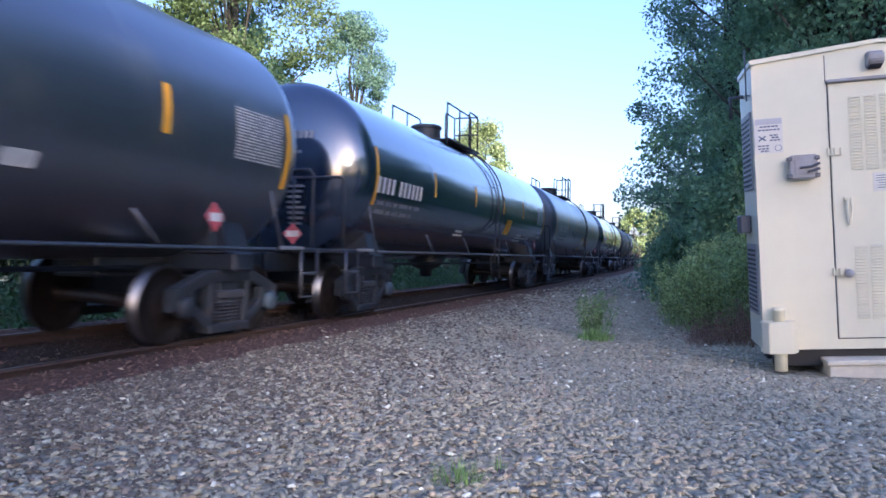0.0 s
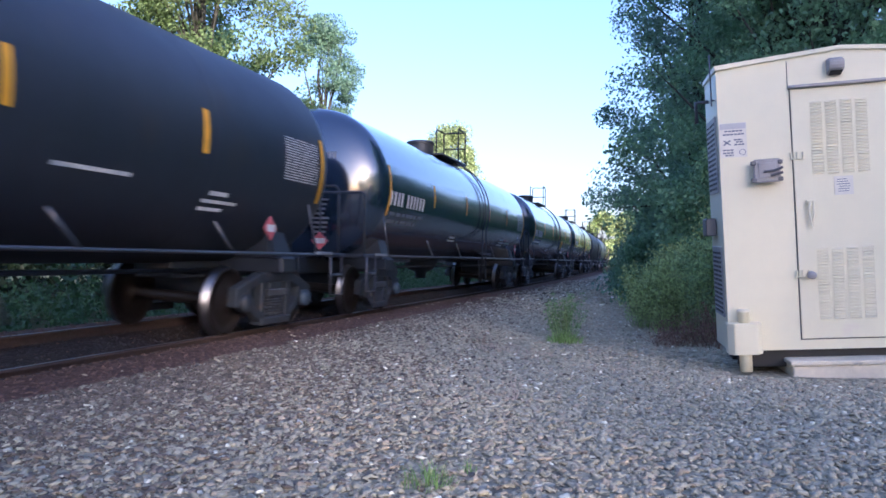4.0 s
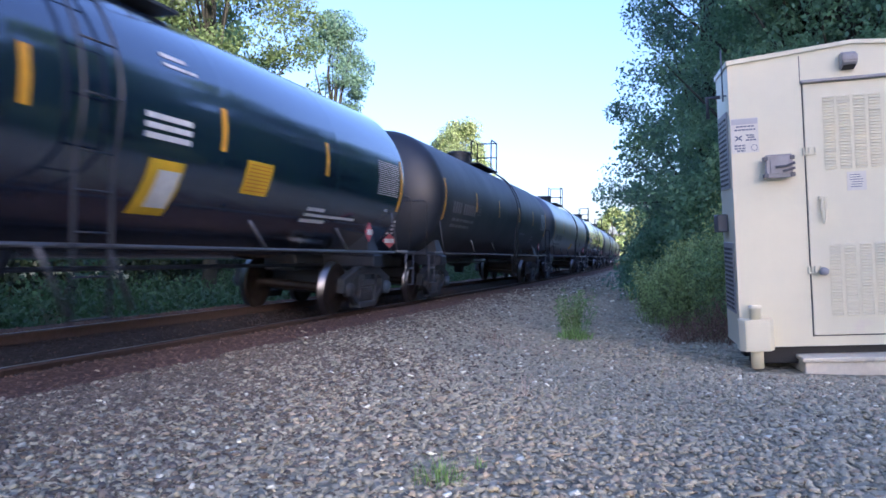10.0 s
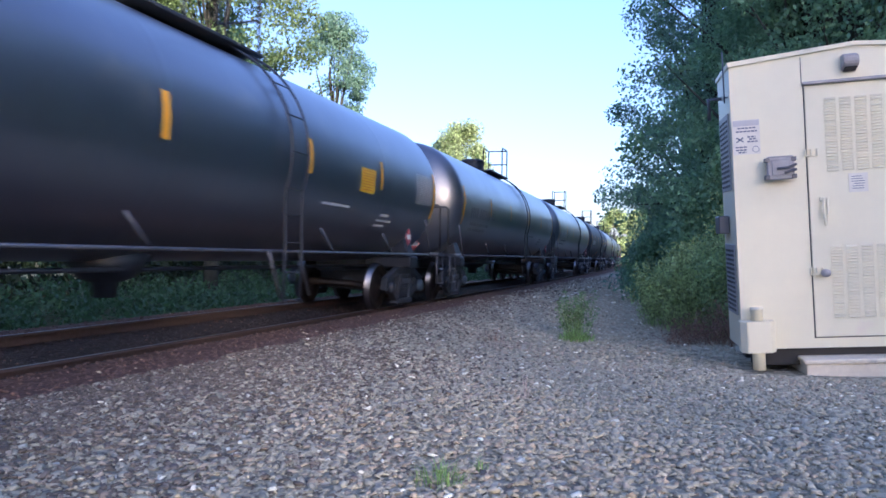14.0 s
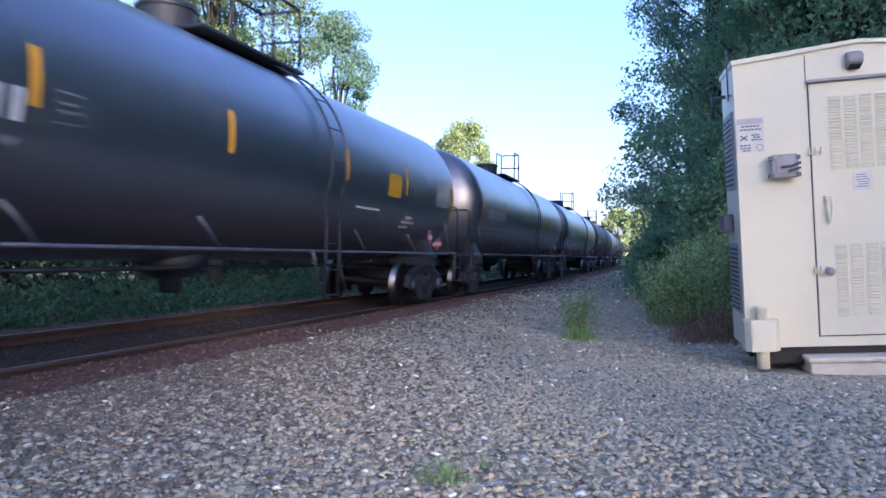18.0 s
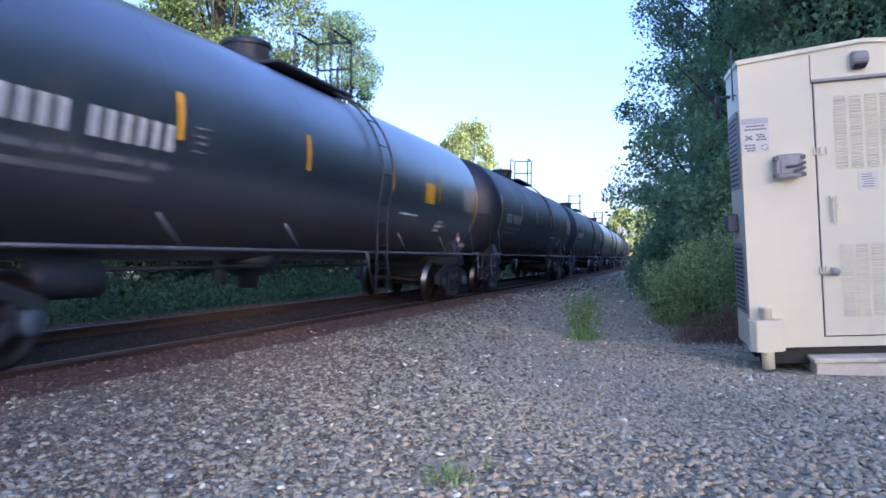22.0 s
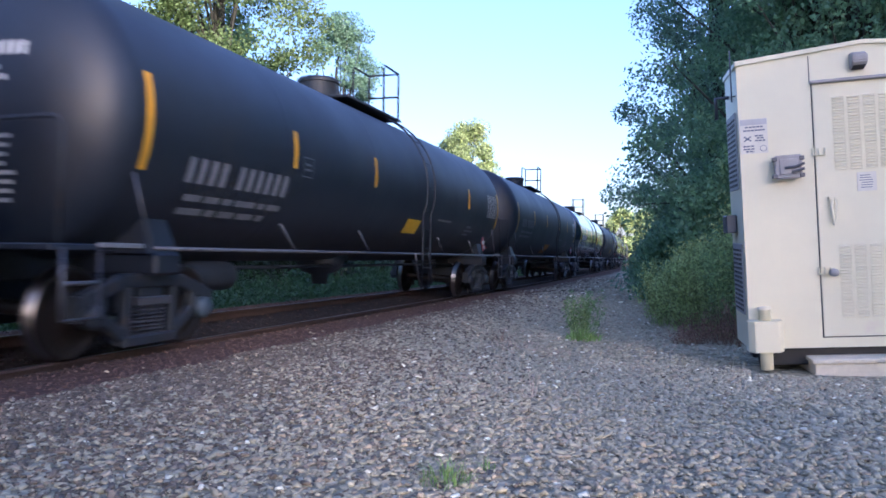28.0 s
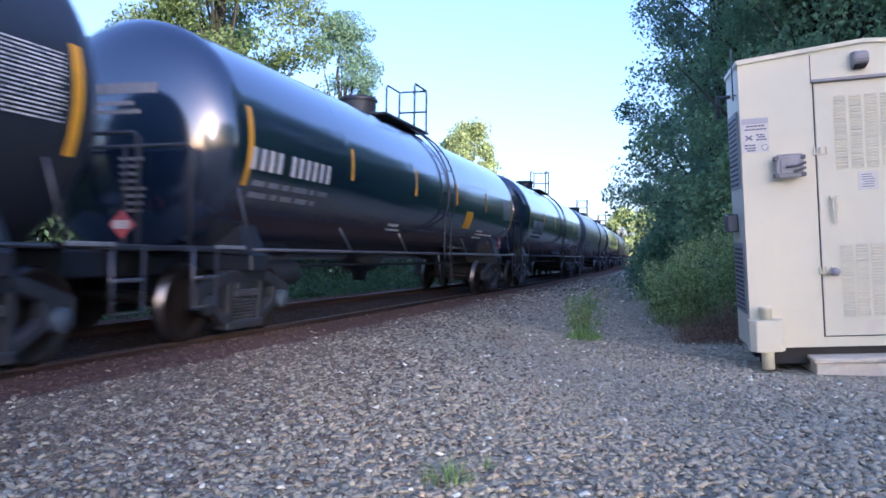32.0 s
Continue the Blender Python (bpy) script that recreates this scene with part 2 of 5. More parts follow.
def part(name, data, parent, label="", at=None):
    """A mesh as one part under a thing or a part."""
    ob = new(name, data)
    ob.parent = parent
    if at is not None:
        ob.matrix_basis = at
    if label:
        ob["label"] = label
    return ob


def thing(name, label, category, at=None, group="", kind="", data=None):
    ob = tagged(new(name, data), label, category, group, kind)
    if at is not None:
        ob.matrix_basis = at
    return ob


def box(bm, x0, x1, y0, y1, z0, z1, bevel=0.0, m=None):
    r = bmesh.ops.create_cube(bm, size=1.0)
    vs = r["verts"]
    for v in vs:
        v.co = Vector(((x0 + x1) / 2 + v.co.x * (x1 - x0), (y0 + y1) / 2 + v.co.y * (y1 - y0), (z0 + z1) / 2 + v.co.z * (z1 - z0)))
    if bevel:
        es = list({e for v in vs for e in v.link_edges})
        r = bmesh.ops.bevel(bm, geom=es, offset=bevel, segments=1, affect="EDGES", profile=0.5)
        vs = list({v for f in r["faces"] for v in f.verts} | {v for v in vs if v.is_valid})
    if m is not None:
        bmesh.ops.transform(bm, matrix=m, verts=vs)


def box_mesh(name, material, *a, bevel=0.0):
    bm = bmesh.new()
    box(bm, *a, bevel=bevel)
    return done(bm, name, material)


def tube(bm, pts, r, seg=8, r1=None):
    """A round bar along a line of points, tapering from r to r1."""
    pts = [Vector(p) for p in pts]
    r1 = r if r1 is None else r1
    rings = []
    up = Vector((0.13, 0.21, 1)).normalized()
    for i, p in enumerate(pts):
        d = (pts[min(i + 1, len(pts) - 1)] - pts[max(i - 1, 0)]).normalized()
        a = d.cross(up)
        if a.length < 0.1:
            a = d.cross(Vector((1, 0.2, 0)))
        a.normalize()
        c = d.cross(a)
        q = r + (r1 - r) * i / max(1, len(pts) - 1)
        rings.append([bm.verts.new(p + (a * math.cos(2 * math.pi * k / seg) + c * math.sin(2 * math.pi * k / seg)) * q) for k in range(seg)])
    for u, v in zip(rings, rings[1:]):
        for k in range(seg):
            bm.faces.new((u[k], u[(k + 1) % seg], v[(k + 1) % seg], v[k]))
    bm.faces.new(rings[0][::-1])
    bm.faces.new(rings[-1])


def tube_mesh(name, material, lines, r, seg=8, r1=None):
    bm = bmesh.new()
    for pts in lines:
        tube(bm, pts, r, seg, r1)
    return done(bm, name, material, True)


def lathe(name, profile, material, axis="y", seg=40, smooth=True):
    """profile: (along, radius) pairs; closed where the radius is 0."""
    bm = bmesh.new()
    rings = []
    for a, r in profile:
        ring = []
        for k in range(seg if r > 1e-6 else 1):
            c, s = math.cos(2 * math.pi * k / seg) * r, math.sin(2 * math.pi * k / seg) * r
            ring.append(bm.verts.new({"y": (c, a, s), "x": (a, c, s), "z": (c, s, a)}[axis]))
        rings.append(ring)
    for u, v in zip(rings, rings[1:]):
        for k in range(seg):
            q = [u[k % len(u)], u[(k + 1) % len(u)], v[(k + 1) % len(v)], v[k % len(v)]]
            q = list(dict.fromkeys(q))
            if len(q) > 2:
                bm.faces.new(q)
    return done(bm, name, material, smooth)


CACHE = {}


def once(key, make):
    if key not in CACHE:
        CACHE[key] = make()
    return CACHE[key]


# ---------------------------------------------------------------- ground and track
def ground_height(x, y):
    """Level gravel lot, shoulder falling to the track bed, lower land past it."""
    q = x - track_x(y)
    pts = [(-400, -1.2), (-9, -0.95), (-4.2, -0.75), (-2.3, -0.14), (-1.5, -0.05), (-0.9, -0.12), (0.62, -0.225), (0.86, -0.19), (0.98, -0.145), (1.5, -0.14), (2.3, -0.07), (3.2, -0.01), (4.2, 0.0), (6.5, 0.0), (12, 0.15), (400, 0.6)]
    h = float(np.interp(q, [p[0] for p in pts], [p[1] for p in pts]))
    h -= 0.05 * math.exp(-((x - 1.5) / 1.5) ** 2 - ((y - 7.5) / 1.6) ** 2)
    return h + 0.035 * noise.noise((x * 0.45, y * 0.45, 3.0)) * (1 if abs(q) > 2.2 else 0.25)


def build_ground():
    xs = np.unique(np.concatenate([np.linspace(-900, -60, 22), np.linspace(-60, -16, 30), np.arange(-16, -8.4, 0.24), np.arange(-8.4, -3.6, 0.12), np.arange(-3.6, 8, 0.24), np.linspace(8, 60, 30), np.linspace(60, 900, 22)]))
    ys = np.unique(np.concatenate([np.linspace(-900, -40, 22), np.linspace(-40, -4, 24), np.arange(-4, 30, 0.4), np.arange(30, 110, 2.0), np.linspace(110, 1200, 30)]))
    nx, ny = len(xs), len(ys)
    v = np.zeros((ny, nx, 3))
    zone = np.zeros((ny, nx, 4), np.float32)
    for j, y in enumerate(ys):
        for i, x in enumerate(xs):
            v[j, i] = (x, y, ground_height(x, y))
            q = x - track_x(y)
            zone[j, i, 0] = np.interp(q, [-2.3, -1.6, 1.5, 2.2, 3.6], [0.4, 1.0, 1.0, 0.62, 0.0])
            # third channel: strip under the train where the painted shade goes
            zone[j, i, 2] = np.interp(q, [-1.5, -1.0, 0.7, 1.05], [0.0, 1.0, 1.0, 0.0])
            zone[j, i, 1] = max(np.interp(q, [-2.9, -2.2], [1, 0]), np.interp(q, [6.6, 8.2], [0, 1]) * np.interp(y, [7, 11], [0, 1]), np.interp(y, [40, 70], [0, 0.7]) * float(q > 3))
    idx = np.arange(nx * ny).reshape(ny, nx)
    faces = np.stack([idx[:-1, :-1], idx[:-1, 1:], idx[1:, 1:], idx[1:, :-1]], -1).reshape(-1, 4)
    me = mesh_np("ground", v.reshape(-1, 3), faces, M_GROUND, True)
    at = me.attributes.new("zone", "FLOAT_COLOR", "POINT")
    zone[..., 3] = 1
    at.data.foreach_set("color", zone.ravel())
    thing("ground", "grey crushed gravel lot with rust-brown ballast shoulder", "ground", kind="structure", data=me)


build_ground()


def build_track():
    tr = thing("railway_track", "single railway track with rusty rails on timber ties", "railway track", kind="structure")
    prof = [(-0.075, -0.172), (0.075, -0.172), (0.075, -0.158), (0.014, -0.135), (0.012, -0.05), (0.036, -0.036), (0.037, -0.006), (0.028, 0.0), (-0.028, 0.0), (-0.037, -0.006), (-0.036, -0.036), (-0.012, -0.05), (-0.014, -0.135), (-0.075, -0.158)]
    ys = np.concatenate([np.arange(-120, 160, 4.0), np.arange(160, 620, 15.0)])
    for side in (-1, 1):
        v, f, ix = [], [], []
        for y in ys:
            for a, z in prof:
                v.append((track_x(y) + side * 0.755 + a, y, z - (RAIL_DROP if side > 0 else 0)))
        n = len(prof)
        for j in range(len(ys) - 1):
            for k in range(n):
                f.append((j * n + k, j * n + (k + 1) % n, (j + 1) * n + (k + 1) % n, (j + 1) * n + k))
                ix.append(1 if k == 7 else 0)
        part("rail", mesh_np("rail", v, f, None, mats=[M_RUST, M_RAILTOP], index=ix), tr, "rust-brown steel rail with a worn bright head")
    tie = once("tie", lambda: box_mesh("tie", M_TIE, -1.3, 1.3, -0.115, 0.115, -0.34, -0.155, bevel=0.012))
    rnd = random.Random(3)
    for k in range(150):
        y = -14 + k * 0.52
        part("tie", tie, tr, at=pose(track_x(y) + rnd.uniform(-0.04, 0.04), y, rnd.uniform(0.0, 0.02) - RAIL_DROP / 2, 0, TILT, rnd.uniform(-1, 1)))


build_track()

# ---------------------------------------------------------------- tank cars
ZC, RT, HL = 2.35, 1.5, 7.7       # axis height, radius and half length of the tank


def patch(bm, y0, y1, z0, z1, off=0.005, n=None, side=1, skew=0.0):
    """A flat sheet bent round the tank between two heights."""
    a0, a1 = (math.asin(max(-0.99, min(0.99, (z - ZC) / RT))) for z in (z0, z1))
    n = max(1, math.ceil(abs(a1 - a0) / 0.06))
    r = RT + off + 0.001
    prev = None
    for k in range(n + 1):
        a = a0 + (a1 - a0) * k / n
        dy = skew * k / n
        row = [bm.verts.new((side * r * math.cos(a), y0 + dy, ZC + r * math.sin(a))), bm.verts.new((side * r * math.cos(a), y1 + dy, ZC + r * math.sin(a)))]
        if prev:
            bm.faces.new((prev[0], prev[1], row[1], row[0]))
        prev = row


def ribbon(bm, z, half, high, seed, w=0.026):
    """A sprayed line that loops along the tank's side."""
    pts = []
    for k in range(150):
        u = k / 149
        a = 2 * math.pi * (4.2 + 0.3 * seed / 7) * u + seed
        pts.append((half * (2 * u - 1) + 0.24 * half * math.sin(a), RT * math.asin((z - ZC) / RT) + high * math.cos(a * 1.07) * (0.6 + 0.4 * math.sin(9 * u + seed)) - 0.5 * high * u))
    prev = None
    for k, (y, q) in enumerate(pts):
        (y0, q0), (y1, q1) = pts[max(0, k - 1)], pts[min(149, k + 1)]
        d = math.hypot(y1 - y0, q1 - q0) + 1e-9
        ny, nq = -(q1 - q0) / d * w, (y1 - y0) / d * w
        row = []
        for sgn in (-1, 1):
            a = (q + sgn * nq) / RT
            r = RT + 0.006 + 0.00002 * k
            row.append(bm.verts.new((r * math.cos(a), y + sgn * ny, ZC + r * math.sin(a))))
        if prev:
            bm.faces.new((prev[0], prev[1], row[1], row[0]))
        prev = row


def patch_mesh(name, material, rects, off=0.005, side=1):
    bm = bmesh.new()
    for r in rects:
        patch(bm, *r, off=off, side=side)
    return done(bm, name, material)


def tank_mesh(material, key):
    prof = []
    for k in range(9):
        a = math.pi / 2 * k / 8
        prof.append((-HL - 0.62 * math.cos(a), RT * math.sin(a) ** 0.92))
    for y in (-4.7, -1.55, 1.55, 4.7):
        prof += [(y - 0.09, RT), (y - 0.03, RT), (y - 0.012, RT + 0.0015), (y + 0.012, RT + 0.0015), (y + 0.03, RT), (y + 0.09, RT)]
    prof.insert(9, (-HL + 0.06, RT))
    prof.append((HL - 0.06, RT))
    prof += [(-a, r) for a, r in prof[8::-1]]
    me = lathe("tank_" + key, prof, material, "y", 72)
    for v in me.vertices:
        v.co.z += ZC
    return me


def bar2(bm, p0, p1, w, x0, x1):
    """A flat bar between two points of the car's side plane."""
    (a, b), (c, d) = p0, p1
    L = math.hypot(c - a, d - b)
    m = Matrix.Translation(((x0 + x1) / 2, (a + c) / 2, (b + d) / 2)) @ Matrix.Rotation(math.atan2(d - b, c - a), 4, "X")
    box(bm, -(x1 - x0) / 2, (x1 - x0) / 2, -L / 2, L / 2, -w / 2, w / 2, bevel=min(w, x1 - x0) * 0.14, m=m)


def side_frame_mesh():
    bm = bmesh.new()
    x0, x1 = -0.07, 0.07
    for s in (-1, 1):
        bar2(bm, (s * 1.02, 0.60), (s * 0.45, 0.79), 0.15, x0, x1)
        bar2(bm, (s * 0.80, 0.47), (s * 0.36, 0.20), 0.13, x0, x1)
        bar2(bm, (s * 0.37, 0.16), (s * 0.37, 0.80), 0.11, x0, x1)
        bar2(bm, (s * 0.74, 0.40), (s * 0.74, 0.70), 0.09, x0, x1)
        bar2(bm, (s * 1.05, 0.40), (s * 1.05, 0.66), 0.08, x0, x1)
    bar2(bm, (-0.47, 0.79), (0.47, 0.79), 0.15, x0, x1)
    bar2(bm, (-0.42, 0.17), (0.42, 0.17), 0.11, x0 - 0.03, x1 + 0.03)
    return done(bm, "side_frame", M_STEEL)


def spring_mesh():
    bm = bmesh.new()
    for yy in (-0.17, 0.0, 0.17):
        pts = [(0.07 * math.cos(a), yy + 0.07 * math.sin(a), 0.23 + 0.29 * a / (14 * math.pi)) for a in np.linspace(0, 14 * math.pi, 70)]
        tube(bm, pts, 0.013, 3)
    box(bm, -0.09, 0.09, -0.27, 0.27, 0.53, 0.62, 0.01)
    return done(bm, "spring_nest", M_PIPE)


def wheelset_mesh():
    """Two wheels on their axle, with the bright worn treads."""
    half = [(0.0, 0.075), (0.60, 0.08), (0.672, 0.12), (0.675, 0.19), (0.72, 0.36), (0.678, 0.40), (0.678, 0.478), (0.70, 0.482), (0.715, 0.46), (0.81, 0.454), (0.817, 0.44), (0.817, 0.40), (0.78, 0.375), (0.79, 0.2), (0.84, 0.15), (0.84, 0.085), (1.05, 0.075), (1.08, 0.0)]
    prof = [(-a, r) for a, r in half[::-1]] + half[1:]
    me = lathe("wheelset", prof, M_WHEEL, "x", 30)
    me.materials.append(M_TREAD)
    for p in me.polygons:
        r = math.hypot(p.center.y, p.center.z)
        if r > 0.452 and 0.70 < abs(p.center.x) < 0.815:
            p.material_index = 1
    return me


WHEELSETS = []


def add_truck(car, y):
    """Bolster with two side frames, springs and two wheelsets."""
    tk = part("truck", once("bolster", lambda: box_mesh("bolster", M_STEEL, -1.05, 1.05, -0.2, 0.2, 0.42, 0.74, bevel=0.03)), car, "", pose(0, y, -RAIL_DROP / 2, 0, TILT))
    sf, sp = once("side_frame", side_frame_mesh), once("spring", spring_mesh)
    cap = once("cap", lambda: lathe("bearing_cap", [(-0.10, 0.0), (-0.10, 0.125), (0.02, 0.125), (0.05, 0.10), (0.06, 0.0)], M_CAP, "x", 20))
    brg = once("brg", lambda: lathe("bearing", [(-0.10, 0.0), (-0.10, 0.125), (0.02, 0.125), (0.05, 0.10), (0.06, 0.0)], M_STEEL, "x", 20))
    beam = once("brake", lambda: box_mesh("brake_beam", M_STEEL, -0.72, 0.72, -0.05, 0.05, 0.30, 0.42, bevel=0.015))
    for s in (-1, 1):
        part("side_frame", sf, tk, "", pose(s * 1.0, 0, 0))
        part("spring_nest", sp, tk, "worn steel coil springs", pose(s * 1.0, 0, 0))
        for e in (-1, 1):
            part("bearing", cap if (e == s) else brg, tk, "", pose(s * 1.10, e * 0.89, 0.457, 0, 0, 0 if s > 0 else 180))
    for e in (-1, 1):
        part("brake_beam", beam, tk, "", pose(0, e * 0.34, 0))
        w = part("wheelset", once("wheelset", wheelset_mesh), tk, "dark steel wheels with bright treads", pose(0, e * 0.89, 0.457))
        WHEELSETS.append((w, e))
    return tk


def base_parts(car, style, spec):
    """All that every tank car has: tank, underframe, rails, ladders, top fittings, trucks."""
    paint = {"gloss": M_GLOSS, "matte": M_MATTE, "dark": M_DARK}[style]
    part("tank", once("tank" + style, lambda: tank_mesh(paint, style)), car, {"gloss": "glossy black tank", "matte": "dusty grey-black tank", "dark": "flat black tank"}[style])
    sill = once("sill", lambda: box_mesh("stub_sill", M_STEEL, -0.30, 0.30, -1.7, 1.7, 0.66, 0.98, bevel=0.03))
    plat = once("platform", lambda: box_mesh("end_platform", M_DARK, -1.42, 1.42, -0.42, 0.42, 0.97, 1.03, bevel=0.01))
    lip = once("lip", lambda: box_mesh("platform_edge", M_EDGE, 1.41, 1.45, -0.30, 0.30, 1.0, 1.045, bevel=0.006))
    bol = once("body_bolster", lambda: box_mesh("body_bolster", M_DARK, -1.30, 1.30, -0.22, 0.22, 0.72, 0.96, bevel=0.03))

    def saddle():
        bm = bmesh.new()
        for s in (1,):
            vs = [bm.verts.new((s * x, y, z)) for x, y, z in ((0.55, -0.26, 0.95), (1.22, -0.26, 0.95), (1.10, -0.20, 1.32), (0.70, -0.26, 1.06))]
            vt = [bm.verts.new((s * x, y, z)) for x, y, z in ((0.55, 0.26, 0.95), (1.22, 0.26, 0.95), (1.10, 0.20, 1.32), (0.70, 0.26, 1.06))]
            bm.faces.new(vs)
            bm.faces.new(vt)
            for k in range(4):
                bm.faces.new((vs[k], vs[(k + 1) % 4], vt[(k + 1) % 4], vt[k]))
        return done(bm, "saddle", M_DARK)

    coup = once("coupler", lambda: lathe("coupler", [(0.0, 0.0), (0.0, 0.10), (0.55, 0.10), (0.62, 0.17), (0.86, 0.19), (0.92, 0.11), (0.92, 0.0)], M_RUST, "y", 10, False))
    frame_ = once("end_rail", lambda: tube_mesh("end_handrail", M_STEEL, [[(-1.36, 0, 1.0), (-1.36, 0, 2.08), (-1.30, 0, 2.14), (1.30, 0, 2.14), (1.36, 0, 2.08), (1.36, 0, 1.0)], [(-0.5, 0, 1.0), (-0.5, 0, 2.14)], [(0.5, 0, 1.0), (0.5, 0, 2.14)]], 0.022))
    step = once("step", lambda: tube_mesh("stirrup_step", M_PIPE, [[(1.42, -0.22, 1.0), (1.42, -0.22, 0.36), (1.42, 0.22, 0.36), (1.42, 0.22, 1.0)], [(1.42, -0.22, 0.68), (1.42, 0.22, 0.68)]], 0.022))
    grab = once("grab", lambda: tube_mesh("corner_grab_iron", M_PIPE, [[(1.43, 0.10, 1.0), (1.41, -0.04, 1.40), (1.39, -0.14, 1.74)]], 0.016))
    for e in (-1, 1):
        turn = pose(0, 0, 0, 0, 0, 0 if e > 0 else 180)
        part("stub_sill", sill, car, "", pose(0, e * 7.3, 0))
        part("end_platform", plat, car, "", pose(0, e * 8.3, 0))
        part("body_bolster", bol, car, "", pose(0, e * 6.95, 0))
        part("coupler", coup, car, "rusty steel coupler", pose(0, e * 8.15, 0.86) @ turn)
        part("end_handrail", frame_, car, "", pose(0, e * 8.55, 0))
        for s in (-1, 1):
            rz = 0 if s > 0 else 180
            part("saddle", once("saddle", saddle), car, "", pose(0, e * 6.95, 0, 0, 0, rz))
            part("stirrup_step", step, car, "", pose(0, e * 8.35, 0, 0, 0, rz))
            part("corner_grab_iron", grab, car, "", pose(0, e * 7.5, 0, 0, 0, rz))
            part("platform_edge", lip, car, "worn light steel edge", pose(0, e * 7.85, 0, 0, 0, rz))
        add_truck(car, e * 6.95)
    hand = once("handrail", lambda: tube_mesh("side_handrail", M_PIPE, [[(1.44, -7.4, 1.0), (1.44, 7.4, 1.0)]], 0.024))
    brk = once("bracket", lambda: tube_mesh("handrail_bracket", M_PIPE, [[(1.44, 0.0, 1.0), (1.39, -0.34, 1.36)]], 0.022, 6))

    def ladder_rail(y):
        arc = [((RT + 0.09) * math.cos(a), y, ZC + (RT + 0.09) * math.sin(a)) for a in np.linspace(-0.35, 1.25, 12)]
        return tube_mesh("ladder_rail", M_DARK, [[(1.47, y, 0.30), (1.49, y, 1.0)] + arc], 0.02, 6)

    rung = once("rung", lambda: tube_mesh("rung", M_STEEL, [[(0, -0.24, 0), (0, 0.24, 0)]], 0.011, 6))
    brace = once("brace", lambda: tube_mesh("ladder_brace", M_PIPE, [[(1.46, 0.0, 1.0), (1.42, 0.40, 0.38)]], 0.022, 6))
    ly = -0.6 if spec.get("above") else 0.8 if style == "gloss" else 1.2
    lad = part("ladder", once("rail_a", lambda: ladder_rail(-0.24)), car, "thin dark steel ladder", pose(0, ly, 0))
    part("ladder_rail", once("rail_b", lambda: ladder_rail(0.24)), lad)
    for z in (0.34, 0.72, 1.12, 1.50):
        part("rung", rung, lad, "", pose(1.485, 0, z))
    for a in (-0.32, 0.0, 0.32, 0.64, 0.96):
        part("rung", rung, lad, "", pose(1.59 * math.cos(a), 0, ZC + 1.59 * math.sin(a)))
    for y in (-0.62, 0.24):
        part("ladder_brace", brace, lad, "", pose(0, y, 0))
    for s in (-1, 1):
        rz = 0 if s > 0 else 180
        part("side_handrail", hand, car, "grey worn steel side rail", pose(0, 0, 0, 0, 0, rz))
    for y in (-4.4, -1.75, 2.6, 5.2):
        part("handrail_bracket", brk, car, "", pose(0, y, 0))
    drum = once("drum", lambda: lathe("valve_housing", [(3.72, 0.37), (4.14, 0.37), (4.15, 0.40), (4.20, 0.40), (4.24, 0.35), (4.27, 0.0)], M_STEEL, "z", 28, False))
    part("valve_housing", drum, car, "round dark valve housing", pose(0, -0.85, 0))
    walkway = once("walkway", lambda: box_mesh("top_platform", M_STEEL, -0.72, 0.72, -1.1, 1.7, 3.83, 3.88, bevel=0.01))
    part("top_platform", walkway, car)
    loops = [[[(s * 0.72, 0.75, 3.85), (s * 0.72, 0.75, 4.62), (s * 0.72, 0.65, 4.70), (s * 0.72, -1.35, 4.70)],
              [(s * 0.72, -0.3, 3.85), (s * 0.72, -0.3, 4.7)], [(s * 0.72, -1.35, 4.7), (s * 0.72, -1.35, 3.7)]] for s in (-1, 1)]
    loops.append([[(0.0, 1.6, 3.84), (0.0, 1.6, 4.80), (0.04, 1.6, 4.85), (0.64, 1.6, 4.85), (0.68, 1.6, 4.80), (0.68, 1.6, 3.84)], [(0.0, 1.6, 4.36), (0.68, 1.6, 4.36)],
                  [(0.68, 0.75, 3.84), (0.68, 0.75, 4.80), (0.68, 0.80, 4.85), (0.68, 1.6, 4.85)], [(0.0, 0.75, 3.84), (0.0, 0.75, 4.80), (0.0, 0.80, 4.85), (0.0, 1.6, 4.85)]])
    for k, lp in enumerate(loops):
        if k < 2 and not spec.get("long_rail"):
            continue
        part("top_handrail", once("top_rail%d" % k, lambda lp=lp: tube_mesh("top_handrail", M_STEEL, lp, 0.023)), car)
    out = once("outlet", lambda: lathe("bottom_outlet", [(0.42, 0.0), (0.42, 0.14), (0.60, 0.16), (0.66, 0.34), (0.95, 0.55), (0.98, 0.0)], M_DARK, "z", 20))
    part("bottom_outlet", out, car, "", pose(0, -0.7, 0))
    res = once("reservoir", lambda: lathe("air_reservoir", [(-0.55, 0.0), (-0.5, 0.16), (-0.42, 0.2), (0.42, 0.2), (0.5, 0.16), (0.55, 0.0)], M_STEEL, "y", 20))
    part("air_reservoir", res, car, "", pose(0.45, -5.0, 0.66))
    part("brake_pipe", once("brake_pipe", lambda: tube_mesh("brake_pipe", M_DARK, [[(0.35, -7, 0.76), (0.35, 7, 0.76)]], 0.03)), car)


